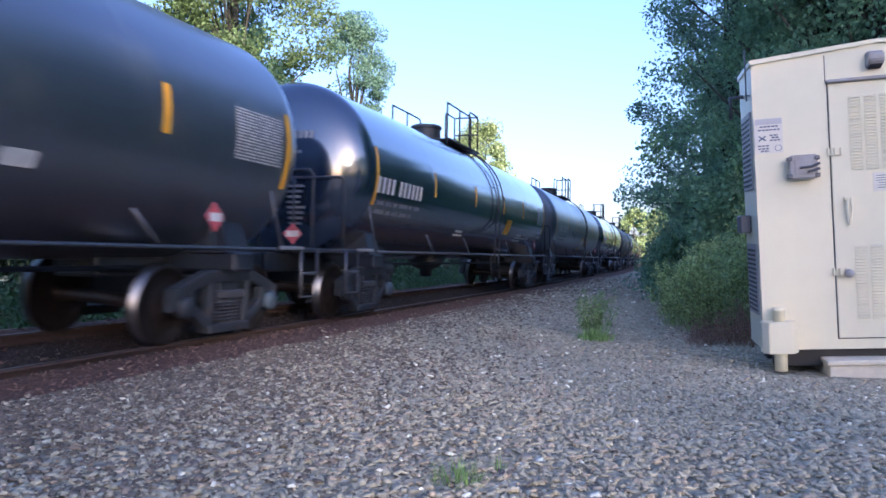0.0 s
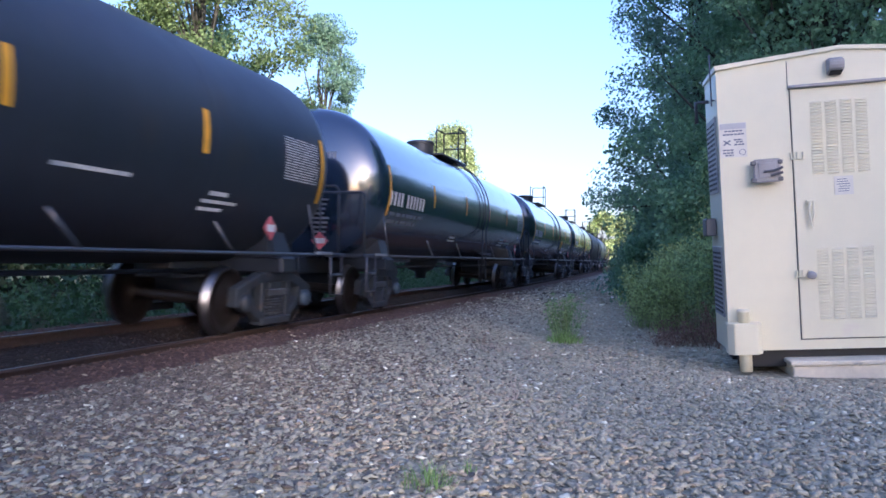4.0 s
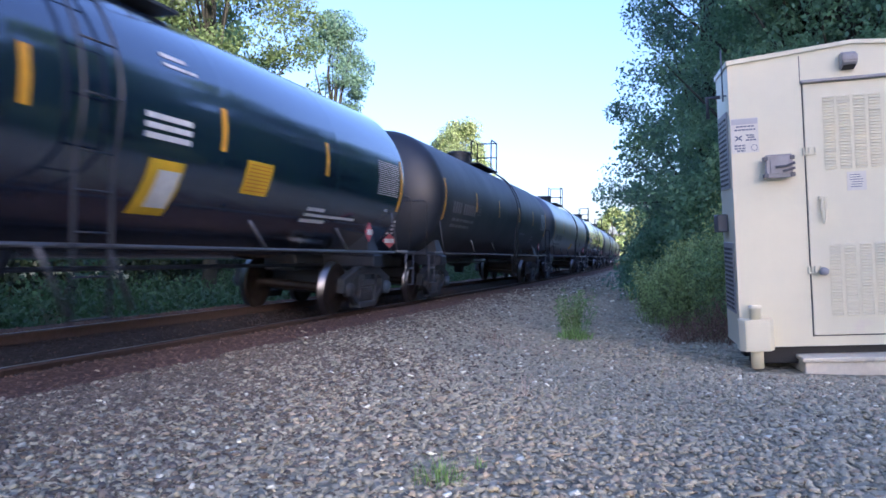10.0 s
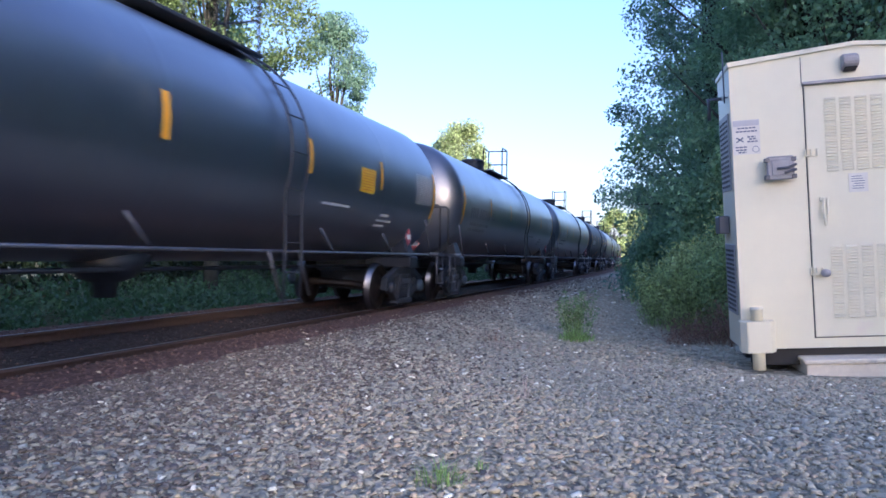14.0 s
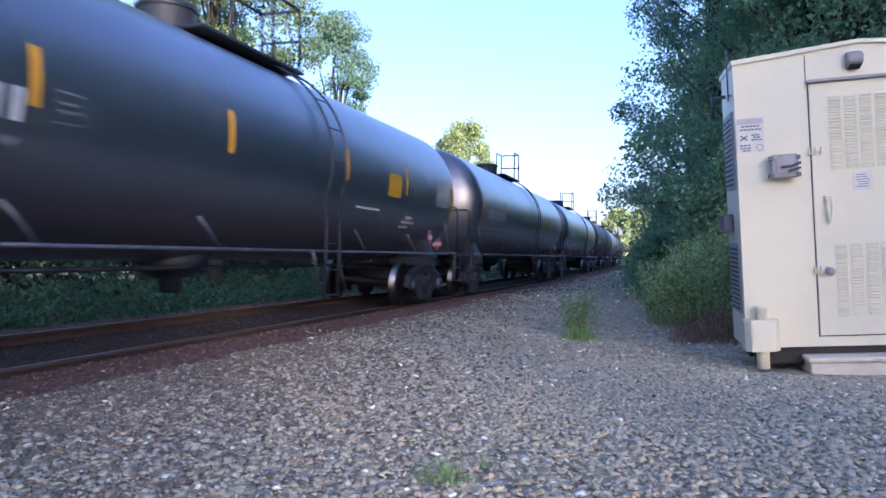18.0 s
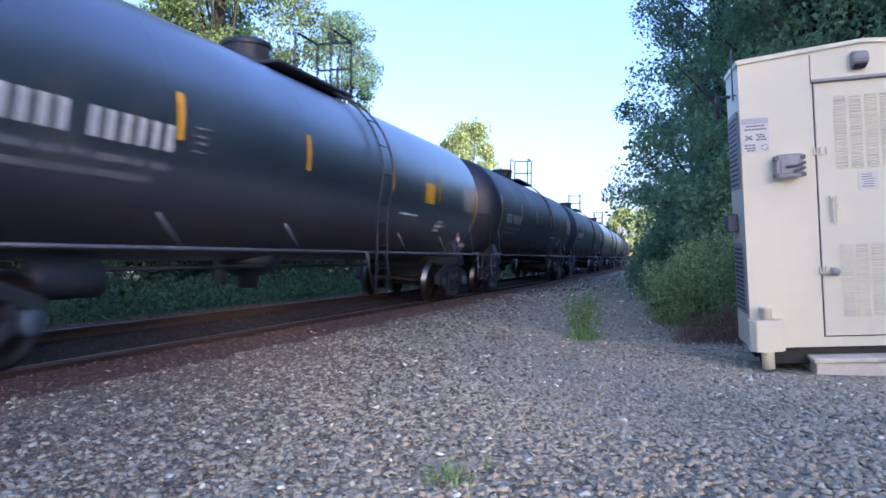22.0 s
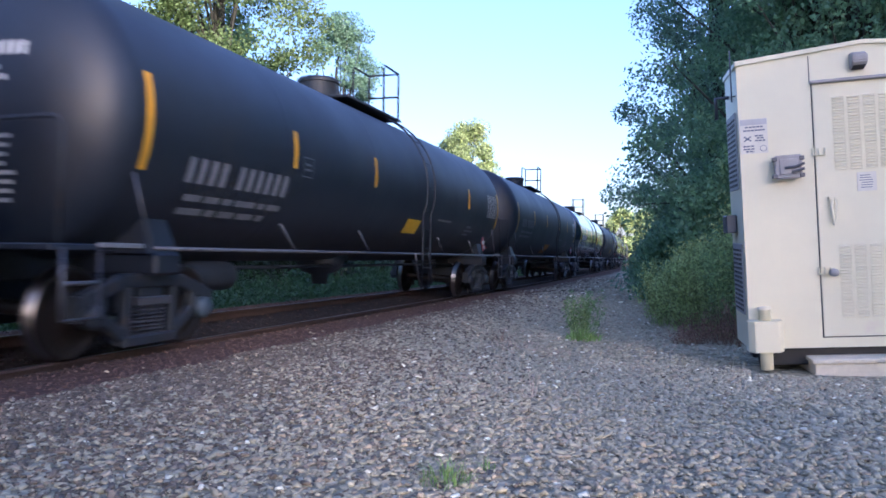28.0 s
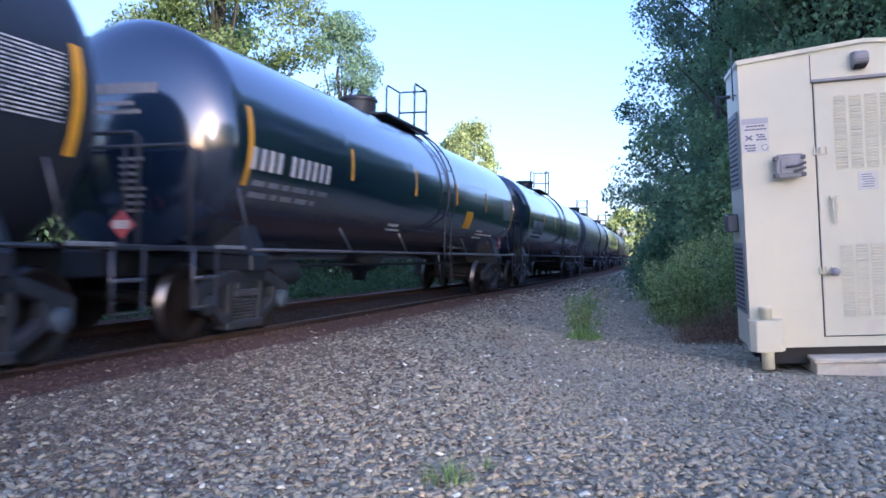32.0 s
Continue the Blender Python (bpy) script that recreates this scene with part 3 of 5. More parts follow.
def marks(car, spec):
    """Painted marks and sheets on the side towards the viewer."""
    stripe = once("stripe", lambda: patch_mesh("reflective_strip", M_YELLOW, [(-0.055, 0.055, 2.13, 2.63)]))
    end = once("endstripe", lambda: patch_mesh("reflective_strip_long", M_YELLOW, [(-0.055, 0.055, 1.78, 2.74)]))
    for y in spec.get("strips", (-4.5, -1.4, 1.5, 4.3) if spec.get("early") else (-4.52, -1.62, 1.70, 4.5)):
        part("reflective_strip", stripe, car, "orange-yellow reflective strip", pose(0, y, 0))
    for y in (-7.55, 7.6):
        part("reflective_strip", end, car, "long orange-yellow reflective strip", pose(0, y, 0))
    ink = M_WHITE if spec.get("bright", 1) else M_FADED

    low = -0.26 if spec.get("low") else 0.0
    glyph = once("glyph%d%.2f" % (ink == M_WHITE, low), lambda: patch_mesh("stencil_bar", ink, [(0, 0.125, 1.99 + low, 2.26 + low)]))
    y0 = -7.5 if spec.get("early") else -6.82
    for k in range(10):
        part("stencil_bar", glyph, car, "white stencilled bar", pose(0, y0 + k * 0.212 + (0.16 if k > 3 else 0), 0))

    def lines():
        bm = bmesh.new()
        r2 = random.Random(9)
        for z in (1.80, 1.655):
            y = 0.12
            while y < 1.95:
                w = r2.uniform(0.16, 0.5)
                patch(bm, y, y + w, z + low, z + low + 0.07)
                y += w + 0.07
        return done(bm, "small_stencil", M_FADED)

    tagged(part("small_stencil", once("lines%.2f" % low, lines), car, "small pale stencilled lines", pose(0, y0, 0)), kind="stuff")
    if not spec.get("early"):
        frame_bars = [(-4.30, -3.98, 2.30, 2.315), (-4.30, -3.98, 2.04, 2.055), (-4.30, -4.285, 2.04, 2.315), (-3.995, -3.98, 2.04, 2.315), (-4.24, -4.04, 2.13, 2.16), (-4.24, -4.04, 2.20, 2.23)]
        part("stencil_box", once("sbox", lambda: patch_mesh("stencil_box", M_FADED, frame_bars)), car, "small stencilled box outline")

    def block():
        bm = bmesh.new()
        r2 = random.Random(5)
        for k in range(17):
            z = 2.04 + k * 0.036
            y = 6.42
            while y < 7.42:
                w = r2.uniform(0.12, 0.5)
                patch(bm, y, min(y + w, 7.45), z, z + 0.015, n=1)
                y += w + 0.04
        return done(bm, "data_block", M_WHITE)

    tagged(part("data_block", once("block", block), car, "block of fine pale stencilled lines", pose(0, spec.get("block", 0.0), 0)), kind="stuff")

    def note(runs):
        return patch_mesh("stencil_note", ink, runs)

    if spec.get("early"):
        runs = [(4.0, 4.6, 1.60, 1.65), (4.0, 5.85, 1.52, 1.56), (3.95, 4.8, 1.43, 1.48), (-2.3, -1.6, 1.42, 1.46), (-2.3, -1.75, 1.50, 1.55), (7.0, 7.12, 1.75, 1.80)]
    else:
        runs = [(2.3, 3.35, 1.74, 1.78), (4.8, 5.2, 1.68, 1.73), (4.7, 5.45, 1.59, 1.63), (4.7, 5.2, 1.50, 1.54)]
    if spec.get("few_notes"):
        runs = [(3.4, 3.75, 1.62, 1.76)]
    tagged(part("stencil_note", once("note%d%d%d" % (ink == M_WHITE, bool(spec.get("early")), bool(spec.get("few_notes"))), lambda: note(runs)), car, "pale stencilled note lines"), kind="stuff")
    if spec.get("above"):
        tagged(part("stencil_note", once("above", lambda: patch_mesh("stencil_note", M_WHITE, [(0.1, 0.87, z, z + 0.06) for z in (2.10, 2.20, 2.30)] + [(0.5, 0.95, 3.0, 3.05), (0.5, 1.1, 2.9, 2.94)])), car, "three pale stencilled lines"), kind="stuff")

    def on_head(x, z):
        return (x, -HL - 0.007 - 0.62 * math.sqrt(max(0.0, 1 - ((x * x + (z - ZC) ** 2) ** 0.5 / RT) ** (2 / 0.92))), z)

    head_ink = M_FADED if spec.get("early") else M_WHITE

    def head_note():
        bm = bmesh.new()
        for k in range(8):
            z = 1.42 + 0.085 * k
            w = 0.22 + 0.03 * ((k * 5) % 4)
            bm.faces.new([bm.verts.new(on_head(x, q)) for x, q in ((0.22, z), (0.22 + w, z), (0.22 + w, z + 0.04), (0.22, z + 0.04))])
        for z, w, hh in ((2.80, 0.75, 0.13), (2.66, 0.5, 0.05), (2.56, 0.6, 0.05)):
            x = -0.12
            while x < -0.12 + w:
                bm.faces.new([bm.verts.new(on_head(a, q)) for a, q in ((x, z), (x + 0.06, z), (x + 0.06, z + hh), (x, z + hh))])
                x += 0.09
        return done(bm, "head_stencil", head_ink)

    tagged(part("head_stencil", once("head_note" + head_ink.name, head_note), car, "pale stencilled lines on the tank head"), kind="stuff")
    for kind, y, z in spec.get("panels", ()):
        if kind == "yellow":
            me = once("pan%.2f" % z, lambda: patch_mesh("warning_panel", M_PLATE, [(-0.32, 0.32, z - 0.205, z + 0.205)]))
            p = part("warning_panel", me, car, "yellow square warning panel", pose(0, y, 0))
            tagged(part("panel_line", once("pl%.2f" % z, lambda: patch_mesh("panel_line", M_ORANGE, [(-0.27, 0.27, z + q, z + q + 0.014) for q in (-0.165, -0.12, -0.075, -0.03, 0.015, 0.06, 0.105, 0.15)], off=0.009)), p), kind="stuff")
        elif kind == "white":
            me = once("panw%.2f" % z, lambda: patch_mesh("warning_panel", M_PLATE, [(-0.22, 0.37, z - 0.30, z + 0.26)]))
            p = part("warning_panel", me, car, "yellow panel with a white field", pose(0, y, 0))
            part("white_field", once("pw%.2f" % z, lambda: patch_mesh("white_field", M_WHITE, [(-0.04, 0.33, z - 0.22, z + 0.16)], off=0.009)), p)
        elif kind in ("slant", "tilt", "wide"):
            w = 0.40 if kind == "wide" else 0.25
            hh = 0.135 if kind == "wide" else 0.23
            bm = bmesh.new()
            patch(bm, -w, w, z - hh, z + hh)
            part("warning_panel", done(bm, "warning_panel", M_ORANGE if kind == "tilt" else M_PLATE), car, "orange panel low on the tank" if kind == "tilt" else "yellow panel low on the tank", pose(0, y, 0))
        elif kind == "orange":
            me = once("pano%.2f" % z, lambda: patch_mesh("warning_panel", M_ORANGE, [(-0.55, 0.55, z - 0.17, z + 0.17)]))
            part("warning_panel", me, car, "orange lettered panel", pose(0, y, 0))
        elif kind in ("scrawl", "large_scrawl"):
            bm = bmesh.new()
            ribbon(bm, z, *((0.85, 0.20) if kind == "large_scrawl" else (0.6, 0.13)), int(y * 100) % 7)
            part("scrawl", done(bm, "scrawl", M_FADED), car, "pale sprayed scrawl shapes", pose(0, y, 0))

    def diamond():
        bm = bmesh.new()
        a = 0.165
        vs = [bm.verts.new(p) for p in ((0, -a, 0), (0, 0, -a), (0, a, 0), (0, 0, a))]
        vt = [bm.verts.new((-0.02, v.co.y, v.co.z)) for v in vs]
        bm.faces.new(vs)
        bm.faces.new(vt[::-1])
        for k in range(4):
            bm.faces.new((vs[k], vs[(k + 1) % 4], vt[(k + 1) % 4], vt[k]))
        return done(bm, "placard", M_RED)

    def band():
        return box_mesh("placard_band", M_WHITE, 0.002, 0.006, -0.11, 0.11, -0.048, 0.048)

    post = once("post", lambda: box_mesh("placard_post", M_STEEL, -0.05, -0.02, -0.03, 0.03, -0.32, 0.12))
    for at in (pose(1.46, spec.get("placard", 6.1), 1.34), pose(0.52, -8.62, 1.26, 0, 0, -90)):
        p = part("placard", once("diamond", diamond), car, "red diamond placard with a white band", at)
        part("placard_band", once("band", band), p)
        part("placard_post", post, p)


G2 = [("yellow", 2.38, 1.90), ("white", 0.48, 1.65)]
YP = ("yellow", 3.88, 2.24)
GL, MT, DK = "gloss", "matte", "dark"
LR = {"long_rail": 1}
CARS = {
    -2: (MT, {}), -1: (GL, {"early": 1}), 0: (MT, {"strips": (-4.52, -1.62, 1.7, 5.2), "few_notes": 1}), 1: (GL, {"early": 1, **LR, "strips": (-4.5, -1.4, 1.5, 4.12), "panels": [("yellow", 2.42, 1.80)]}),
    2: (MT, {**LR, "block": -0.36, "panels": [("scrawl", -2.6, 2.0), ("white", 0.9, 1.65), ("orange", 2.45, 1.70)]}),
    3: (GL, {"early": 1, **LR, "strips": (-4.5, -1.4, 1.5, 4.55), "block": -0.6, "placard": 6.95, "panels": [("yellow", 2.42, 2.18)]}),
    4: (DK, {**LR, "panels": [("slant", 0.5, 1.35)]}), 5: (GL, {"early": 1}), 6: (GL, {"early": 1, "panels": [("yellow", 2.85, 1.80)]}), 7: (GL, {"early": 1, "above": 1, "panels": G2}),
    8: (DK, {"bright": 0}), 9: (MT, {"panels": [YP]}), 10: (GL, {"early": 1, "above": 1, "panels": G2}), 11: (DK, {"bright": 0}),
    12: (MT, {"bright": 0, "low": 1, "strips": (-4.3, -1.62, 1.75, 4.9), "panels": [("wide", 0.55, 1.55), ("scrawl", 3.0, 1.65), ("scrawl", 4.7, 1.75)]}), 13: (GL, {"early": 1, "strips": (-4.5, -1.2, 1.5, 4.25), "panels": [("yellow", 2.80, 1.80)]}),
    14: (MT, {"panels": [YP]}), 15: (MT, {"bright": 0}), 16: (MT, {}), 17: (DK, {"panels": [("large_scrawl", -2.6, 1.80), ("scrawl", 2.7, 1.8), ("tilt", 0.3, 1.32)]}),
    18: (MT, {"panels": [YP]}), 19: (MT, {"panels": [YP]}), 20: (MT, {"strips": (-4.52, -2.05, 1.45, 4.35), "panels": [("slant", 0.5, 1.36), ("yellow", 3.6, 2.24)]}), 21: (DK, {"panels": [("tilt", 0.72, 1.30)]}), 22: (MT, {"panels": [YP]}),
    23: (DK, {}), 24: (DK, {}), 25: (MT, {"panels": [("slant", 0.36, 1.34), ("yellow", 3.35, 2.24)]}), 26: (MT, {}), 27: (DK, {"panels": [("wide", 0.3, 1.60)]}),
    28: (DK, {"bright": 0, "low": 1, "panels": [("wide", 0.85, 1.56)]}), 29: (DK, {"bright": 0, "panels": [("orange", 0.1, 1.34)]}), 30: (GL, {"panels": [("yellow", 2.6, 2.1)]}),
    31: (DK, {"bright": 0, "low": 1, "strips": (-5.3, -1.62, 1.7, 4.5), "panels": [("wide", 1.1, 1.55)]}), 32: (GL, {"early": 1, "panels": [("yellow", 2.8, 1.85)]}), 33: (GL, {}), 34: (MT, {}),
    35: (GL, {}), 36: (MT, {}), 37: (GL, {}), 38: (MT, {}), 39: (MT, {}),
}
SHIFT = [8.94, 8.94, 8.93, 9.0, 9.15, 9.3, 9.53, 9.56, 9.55, 9.59, 9.64, 9.73, 9.89, 9.85, 9.87, 9.52, 9.17, 9.3, 9.25, 9.35, 9.43, 9.33, 9.32, 9.4, 9.49, 9.47,
         9.42, 9.36, 9.2, 9.38, 9.4, 9.42, 9.26, 9.5]
TRAIN = []
for number, (style, spec) in CARS.items():
    lab = {"gloss": "glossy black railway tank car with yellow reflective strips", "matte": "dusty grey-black railway tank car with yellow reflective strips",
           "dark": "flat black railway tank car with yellow reflective strips"}[style]
    car = thing("tank_car", lab, "tank car", group="tank cars of the train")
    base_parts(car, style, spec)
    marks(car, spec)
    TRAIN.append((number, car))

# ---------------------------------------------------------------- signal cabinet beside the track
CEX, CEZ = Vector((0.99449, 0.085, 0.0614)), Vector((-0.05821, -0.03951, 0.99752))
CAB = Matrix.Translation((0.56, 7.51, 0.15)) @ Matrix((CEX, CEZ.cross(CEX), CEZ)).transposed().to_4x4()
# in its own axes: x along the door face, -y towards the viewer, z up


def build_cabinet():
    cab = thing("signal_cabinet", "beige painted metal railway signal cabinet with louvred door", "signal cabinet", CAB)
    W, Dp, H, PK = 2.08, 0.72, 2.585, 2.66
    bm = bmesh.new()
    outl = [(0, 0), (W, 0), (W, H - 0.03), (W / 2, PK - 0.012), (0, H - 0.03)]
    f = [bm.verts.new((x, 0.0, z)) for x, z in outl]
    b = [bm.verts.new((x, Dp, z)) for x, z in outl]
    bm.faces.new(f)
    bm.faces.new(b[::-1])
    for k in range(5):
        bm.faces.new((f[k], b[k], b[(k + 1) % 5], f[(k + 1) % 5]))
    part("body", done(bm, "body", M_ALU), cab)
    bm = bmesh.new()
    for s in (0, 1):
        vs = [(-0.012, H - 0.04), (W / 2, PK - 0.02), (W / 2, PK + 0.014), (-0.012, H + 0.002)] if s == 0 else [(W / 2, PK - 0.02), (W + 0.03, H - 0.04), (W + 0.03, H + 0.002), (W / 2, PK + 0.014)]
        a = [bm.verts.new((x, -0.025, z)) for x, z in vs]
        c = [bm.verts.new((x, Dp + 0.03, z)) for x, z in vs]
        bm.faces.new(a)
        bm.faces.new(c[::-1])
        for k in range(4):
            bm.faces.new((a[k], c[k], c[(k + 1) % 4], a[(k + 1) % 4]))
    part("roof", done(bm, "roof", M_ALU), cab)
    part("wall_seam", box_mesh("wall_seam", M_ALU_DARK, 0.600, 0.606, -0.003, 0.01, 2.345, 2.575), cab)
    part("wall_seam", box_mesh("wall_seam", M_ALU_DARK, 1.490, 1.496, -0.003, 0.01, 2.345, 2.585), cab)
    # door
    dg = bmesh.new()
    for a in ((0.612, 0.620, 0.095, 2.33), (1.462, 1.470, 0.095, 2.33), (0.612, 1.470, 0.088, 0.096)):
        box(dg, a[0], a[1], -0.004, 0.01, a[2], a[3])
    part("door_gap", done(dg, "door_gap", M_ALU_DARK), cab)
    door = part("door", box_mesh("door", M_ALU, 0.621, 1.461, -0.014, 0.008, 0.097, 2.322, bevel=0.004), cab, "beige metal door with louvres")
    part("door_hood", box_mesh("door_hood", M_GREYBOX, 0.600, 1.482, -0.055, 0.0, 2.325, 2.352, bevel=0.006), cab, "grey drip moulding")
    slat = bmesh.new()
    x0, x1 = -0.047, 0.047
    v = [slat.verts.new(p) for p in ((x0, 0, 0.021), (x1, 0, 0.021), (x1, -0.013, 0.004), (x0, -0.013, 0.004), (x0 + 0.003, -0.001, 0.001), (x1 - 0.003, -0.001, 0.001))]
    for q in ((0, 1, 2, 3), (3, 2, 5, 4), (0, 3, 4), (1, 5, 2)):
        slat.faces.new([v[i] for i in q])
    slat_me = done(slat, "louvre", M_ALU)
    for z0, z1, rows_ in ((1.555, 2.205, 25), (0.265, 0.905, 25)):
        for c in range(4):
            for r in range(rows_):
                z = z0 + (z1 - z0) * r / rows_
                part("louvre", slat_me, door, "", pose(0.822 + c * 0.124, -0.0145, z))
    # hinges, hasps, handle
    hinge = box_mesh("hinge", M_ALU, -0.045, 0.045, -0.034, -0.015, -0.022, 0.022, bevel=0.005)
    for z in (2.10, 1.22, 0.25):
        part("hinge", hinge, cab, "", pose(1.475, 0, z))
    hasp = bmesh.new()
    box(hasp, -0.055, 0.055, -0.03, -0.015, -0.035, -0.022, 0.003)
    for x in (-0.05, 0.0, 0.05):
        box(hasp, x - 0.007, x + 0.007, -0.045, -0.015, -0.035, 0.03, 0.002)
    hasp_me = done(hasp, "hasp", M_ALU)
    for z in (1.73, 0.68):
        part("hasp", hasp_me, cab, "", pose(0.65, 0, z))
    part("padlock", lathe("padlock", [(-0.10, 0.0), (-0.10, 0.034), (-0.045, 0.036), (-0.04, 0.0)], M_GREYBOX, "y", 16), cab, "grey round padlock", pose(0.712, 0, 0.665))
    hd = bmesh.new()
    box(hd, -0.04, 0.035, -0.05, -0.015, -0.02, 0.015, 0.004)
    tube(hd, [(-0.012, -0.045, 0.0), (-0.026, -0.06, -0.09), (-0.006, -0.055, -0.235)], 0.014, 8, 0.009)
    tube(hd, [(0.012, -0.045, 0.0), (0.014, -0.06, -0.09), (-0.004, -0.055, -0.235)], 0.011, 8, 0.009)
    part("handle", done(hd, "handle", M_ALU), door, "folding metal door handle", pose(0.745, 0, 1.315))
    # warning sign
    sg = part("warning_sign", box_mesh("warning_sign", M_SIGN, 0.008, 0.238, -0.007, -0.002, 1.755, 2.065), cab, "weathered white notice with faded lines")
    part("sign_band", box_mesh("sign_band", M_SIGNBLUE, 0.012, 0.234, -0.009, -0.0075, 2.01, 2.06), sg)
    ink = bmesh.new()
    for x0, x1, z in ((0.05, 0.20, 1.985), (0.035, 0.215, 1.955), (0.13, 0.20, 1.905), (0.145, 0.205, 1.885), (0.13, 0.215, 1.862), (0.03, 0.12, 1.815), (0.03, 0.13, 1.79), (0.05, 0.12, 1.768)):
        x = x0
        while x < x1 - 0.005:
            w = min(0.026, x1 - x)
            box(ink, x, x + w, -0.0095, -0.0072, z, z + 0.013)
            x += w + 0.006
    for a in (35, -35):
        box(ink, -0.036, 0.036, -0.0096, -0.0072, -0.006, 0.006, m=Matrix.Translation((0.068, 0, 1.888)) @ Matrix.Rotation(radians(a), 4, "Y"))
    for k in range(16):
        a = k * math.pi / 8
        box(ink, -0.006, 0.006, -0.0096, -0.0072, -0.002, 0.002, m=Matrix.Translation((0.198 + 0.026 * math.cos(a), 0, 1.797 + 0.026 * math.sin(a))) @ Matrix.Rotation(-a + math.pi / 2, 4, "Y"))
    tagged(part("sign_lines", done(ink, "sign_lines", M_SIGNINK), sg), kind="stuff")
    part("small_sign", box_mesh("small_sign", M_SIGN, 0.946, 1.101, -0.020, -0.015, 1.36, 1.525), door, "small white paper notice")
    i2 = bmesh.new()
    rnd = random.Random(8)
    for k in range(6):
        z = 1.50 - k * 0.021
        box(i2, 0.965 + rnd.uniform(0, 0.02), 1.08 - rnd.uniform(0, 0.03), -0.022, -0.0202, z - 0.006, z)
    tagged(part("notice_lines", done(i2, "notice_lines", M_SIGNINK), door), kind="stuff")
    # meter box on the face
    mb = part("junction_box", box_mesh("junction_box", M_GREYBOX, 0.275, 0.475, -0.10, -0.002, 1.52, 1.70, bevel=0.02), cab, "grey cast metal junction box")
    bx = bmesh.new()
    box(bx, 0.262, 0.488, -0.118, -0.10, 1.505, 1.712, 0.012)
    box(bx, 0.30, 0.45, -0.128, -0.118, 1.54, 1.68, 0.006)
    part("box_cover", done(bx, "box_cover", M_GREYBOX), mb)
    cl = bmesh.new()
    for z in (1.53, 1.68):
        box(cl, 0.245, 0.285, -0.13, -0.06, z - 0.018, z + 0.018, 0.005)
        box(cl, 0.465, 0.505, -0.13, -0.06, z - 0.018, z + 0.018, 0.005)
    tube(cl, [(0.34, -0.14, 1.60), (0.43, -0.145, 1.605), (0.50, -0.14, 1.63)], 0.012)
    tube(cl, [(0.40, -0.14, 1.56), (0.50, -0.14, 1.585)], 0.012)
    part("box_clamp", done(cl, "box_clamp", M_PIPE), mb)
    # lamp over the door
    lm = bmesh.new()
    prof = [(0.0, 0.065), (-0.07, 0.065), (-0.12, 0.035), (-0.12, -0.02), (-0.09, -0.055), (0.0, -0.08)]
    lo = [lm.verts.new((0.99 - 0.062, y, 2.495 + z)) for y, z in prof]
    hi = [lm.verts.new((0.99 + 0.062, y, 2.495 + z)) for y, z in prof]
    lm.faces.new(lo)
    lm.faces.new(hi[::-1])
    for k in range(6):
        lm.faces.new((lo[k], hi[k], hi[(k + 1) % 6], lo[(k + 1) % 6]))
    bmesh.ops.recalc_face_normals(lm, faces=lm.faces[:])
    bmesh.ops.bevel(lm, geom=lm.edges[:], offset=0.01, segments=2, affect="EDGES")
    lampo = part("door_lamp", done(lm, "door_lamp", M_GREYBOX), cab, "grey cast unlit door lamp")
    part("lamp_lens", box_mesh("lamp_lens", M_ALU_DARK, -0.05, 0.05, -0.08, 0.0, -0.006, 0.006, bevel=0.004), lampo, "dark lens", pose(0.99, -0.022, 2.415, -18))
    # conduit box and leg at the lower corner
    cbm = bmesh.new()
    prof = [(0.0, -0.002), (0.295, -0.002), (0.295, -0.13), (0.245, -0.20), (0.05, -0.20), (0.0, -0.13)]
    lo = [cbm.verts.new((x, y, -0.03)) for x, y in prof]
    hi = [cbm.verts.new((x, y, 0.245)) for x, y in prof]
    cbm.faces.new(lo)
    cbm.faces.new(hi[::-1])
    for k in range(6):
        cbm.faces.new((lo[k], hi[k], hi[(k + 1) % 6], lo[(k + 1) % 6]))
    bmesh.ops.recalc_face_normals(cbm, faces=cbm.faces[:])
    bmesh.ops.bevel(cbm, geom=cbm.edges[:], offset=0.006, segments=2, affect="EDGES")
    cb = part("conduit_box", done(cbm, "conduit_box", M_ALU), cab, "beige conduit box on a pipe leg", pose(-0.03, 0, 0.022))
    part("conduit_pipe", lathe("conduit_pipe", [(-0.19, 0.0), (-0.19, 0.055), (-0.05, 0.055), (-0.03, 0.062), (-0.03, 0.0)], M_ALU, "z", 18), cb, "", pose(0.15, -0.10, 0))
    part("conduit_cap", lathe("conduit_cap", [(0.24, 0.0), (0.24, 0.05), (0.33, 0.048), (0.335, 0.056), (0.365, 0.056), (0.37, 0.0)], M_ALU, "z", 18), cb, "", pose(0.15, -0.10, 0))
    # vents and fittings on the narrow side
    for z0, z1 in ((1.45, 2.15), (0.3, 0.95)):
        vt = part("side_vent", box_mesh("side_vent", M_GREYBOX, -0.016, -0.002, 0.10, 0.62, z0, z1, bevel=0.004), cab, "perforated grey side vent")
        vs_ = bmesh.new()
        for k in range(14):
            z = z0 + 0.03 + (z1 - z0 - 0.06) * k / 14
            for j in range(5):
                box(vs_, -0.019, -0.0165, 0.13 + j * 0.095, 0.19 + j * 0.095, z, z + 0.022)
        tagged(part("vent_grid", done(vs_, "vent_grid", M_ALU_DARK), vt), kind="stuff")
    fit_ = bmesh.new()
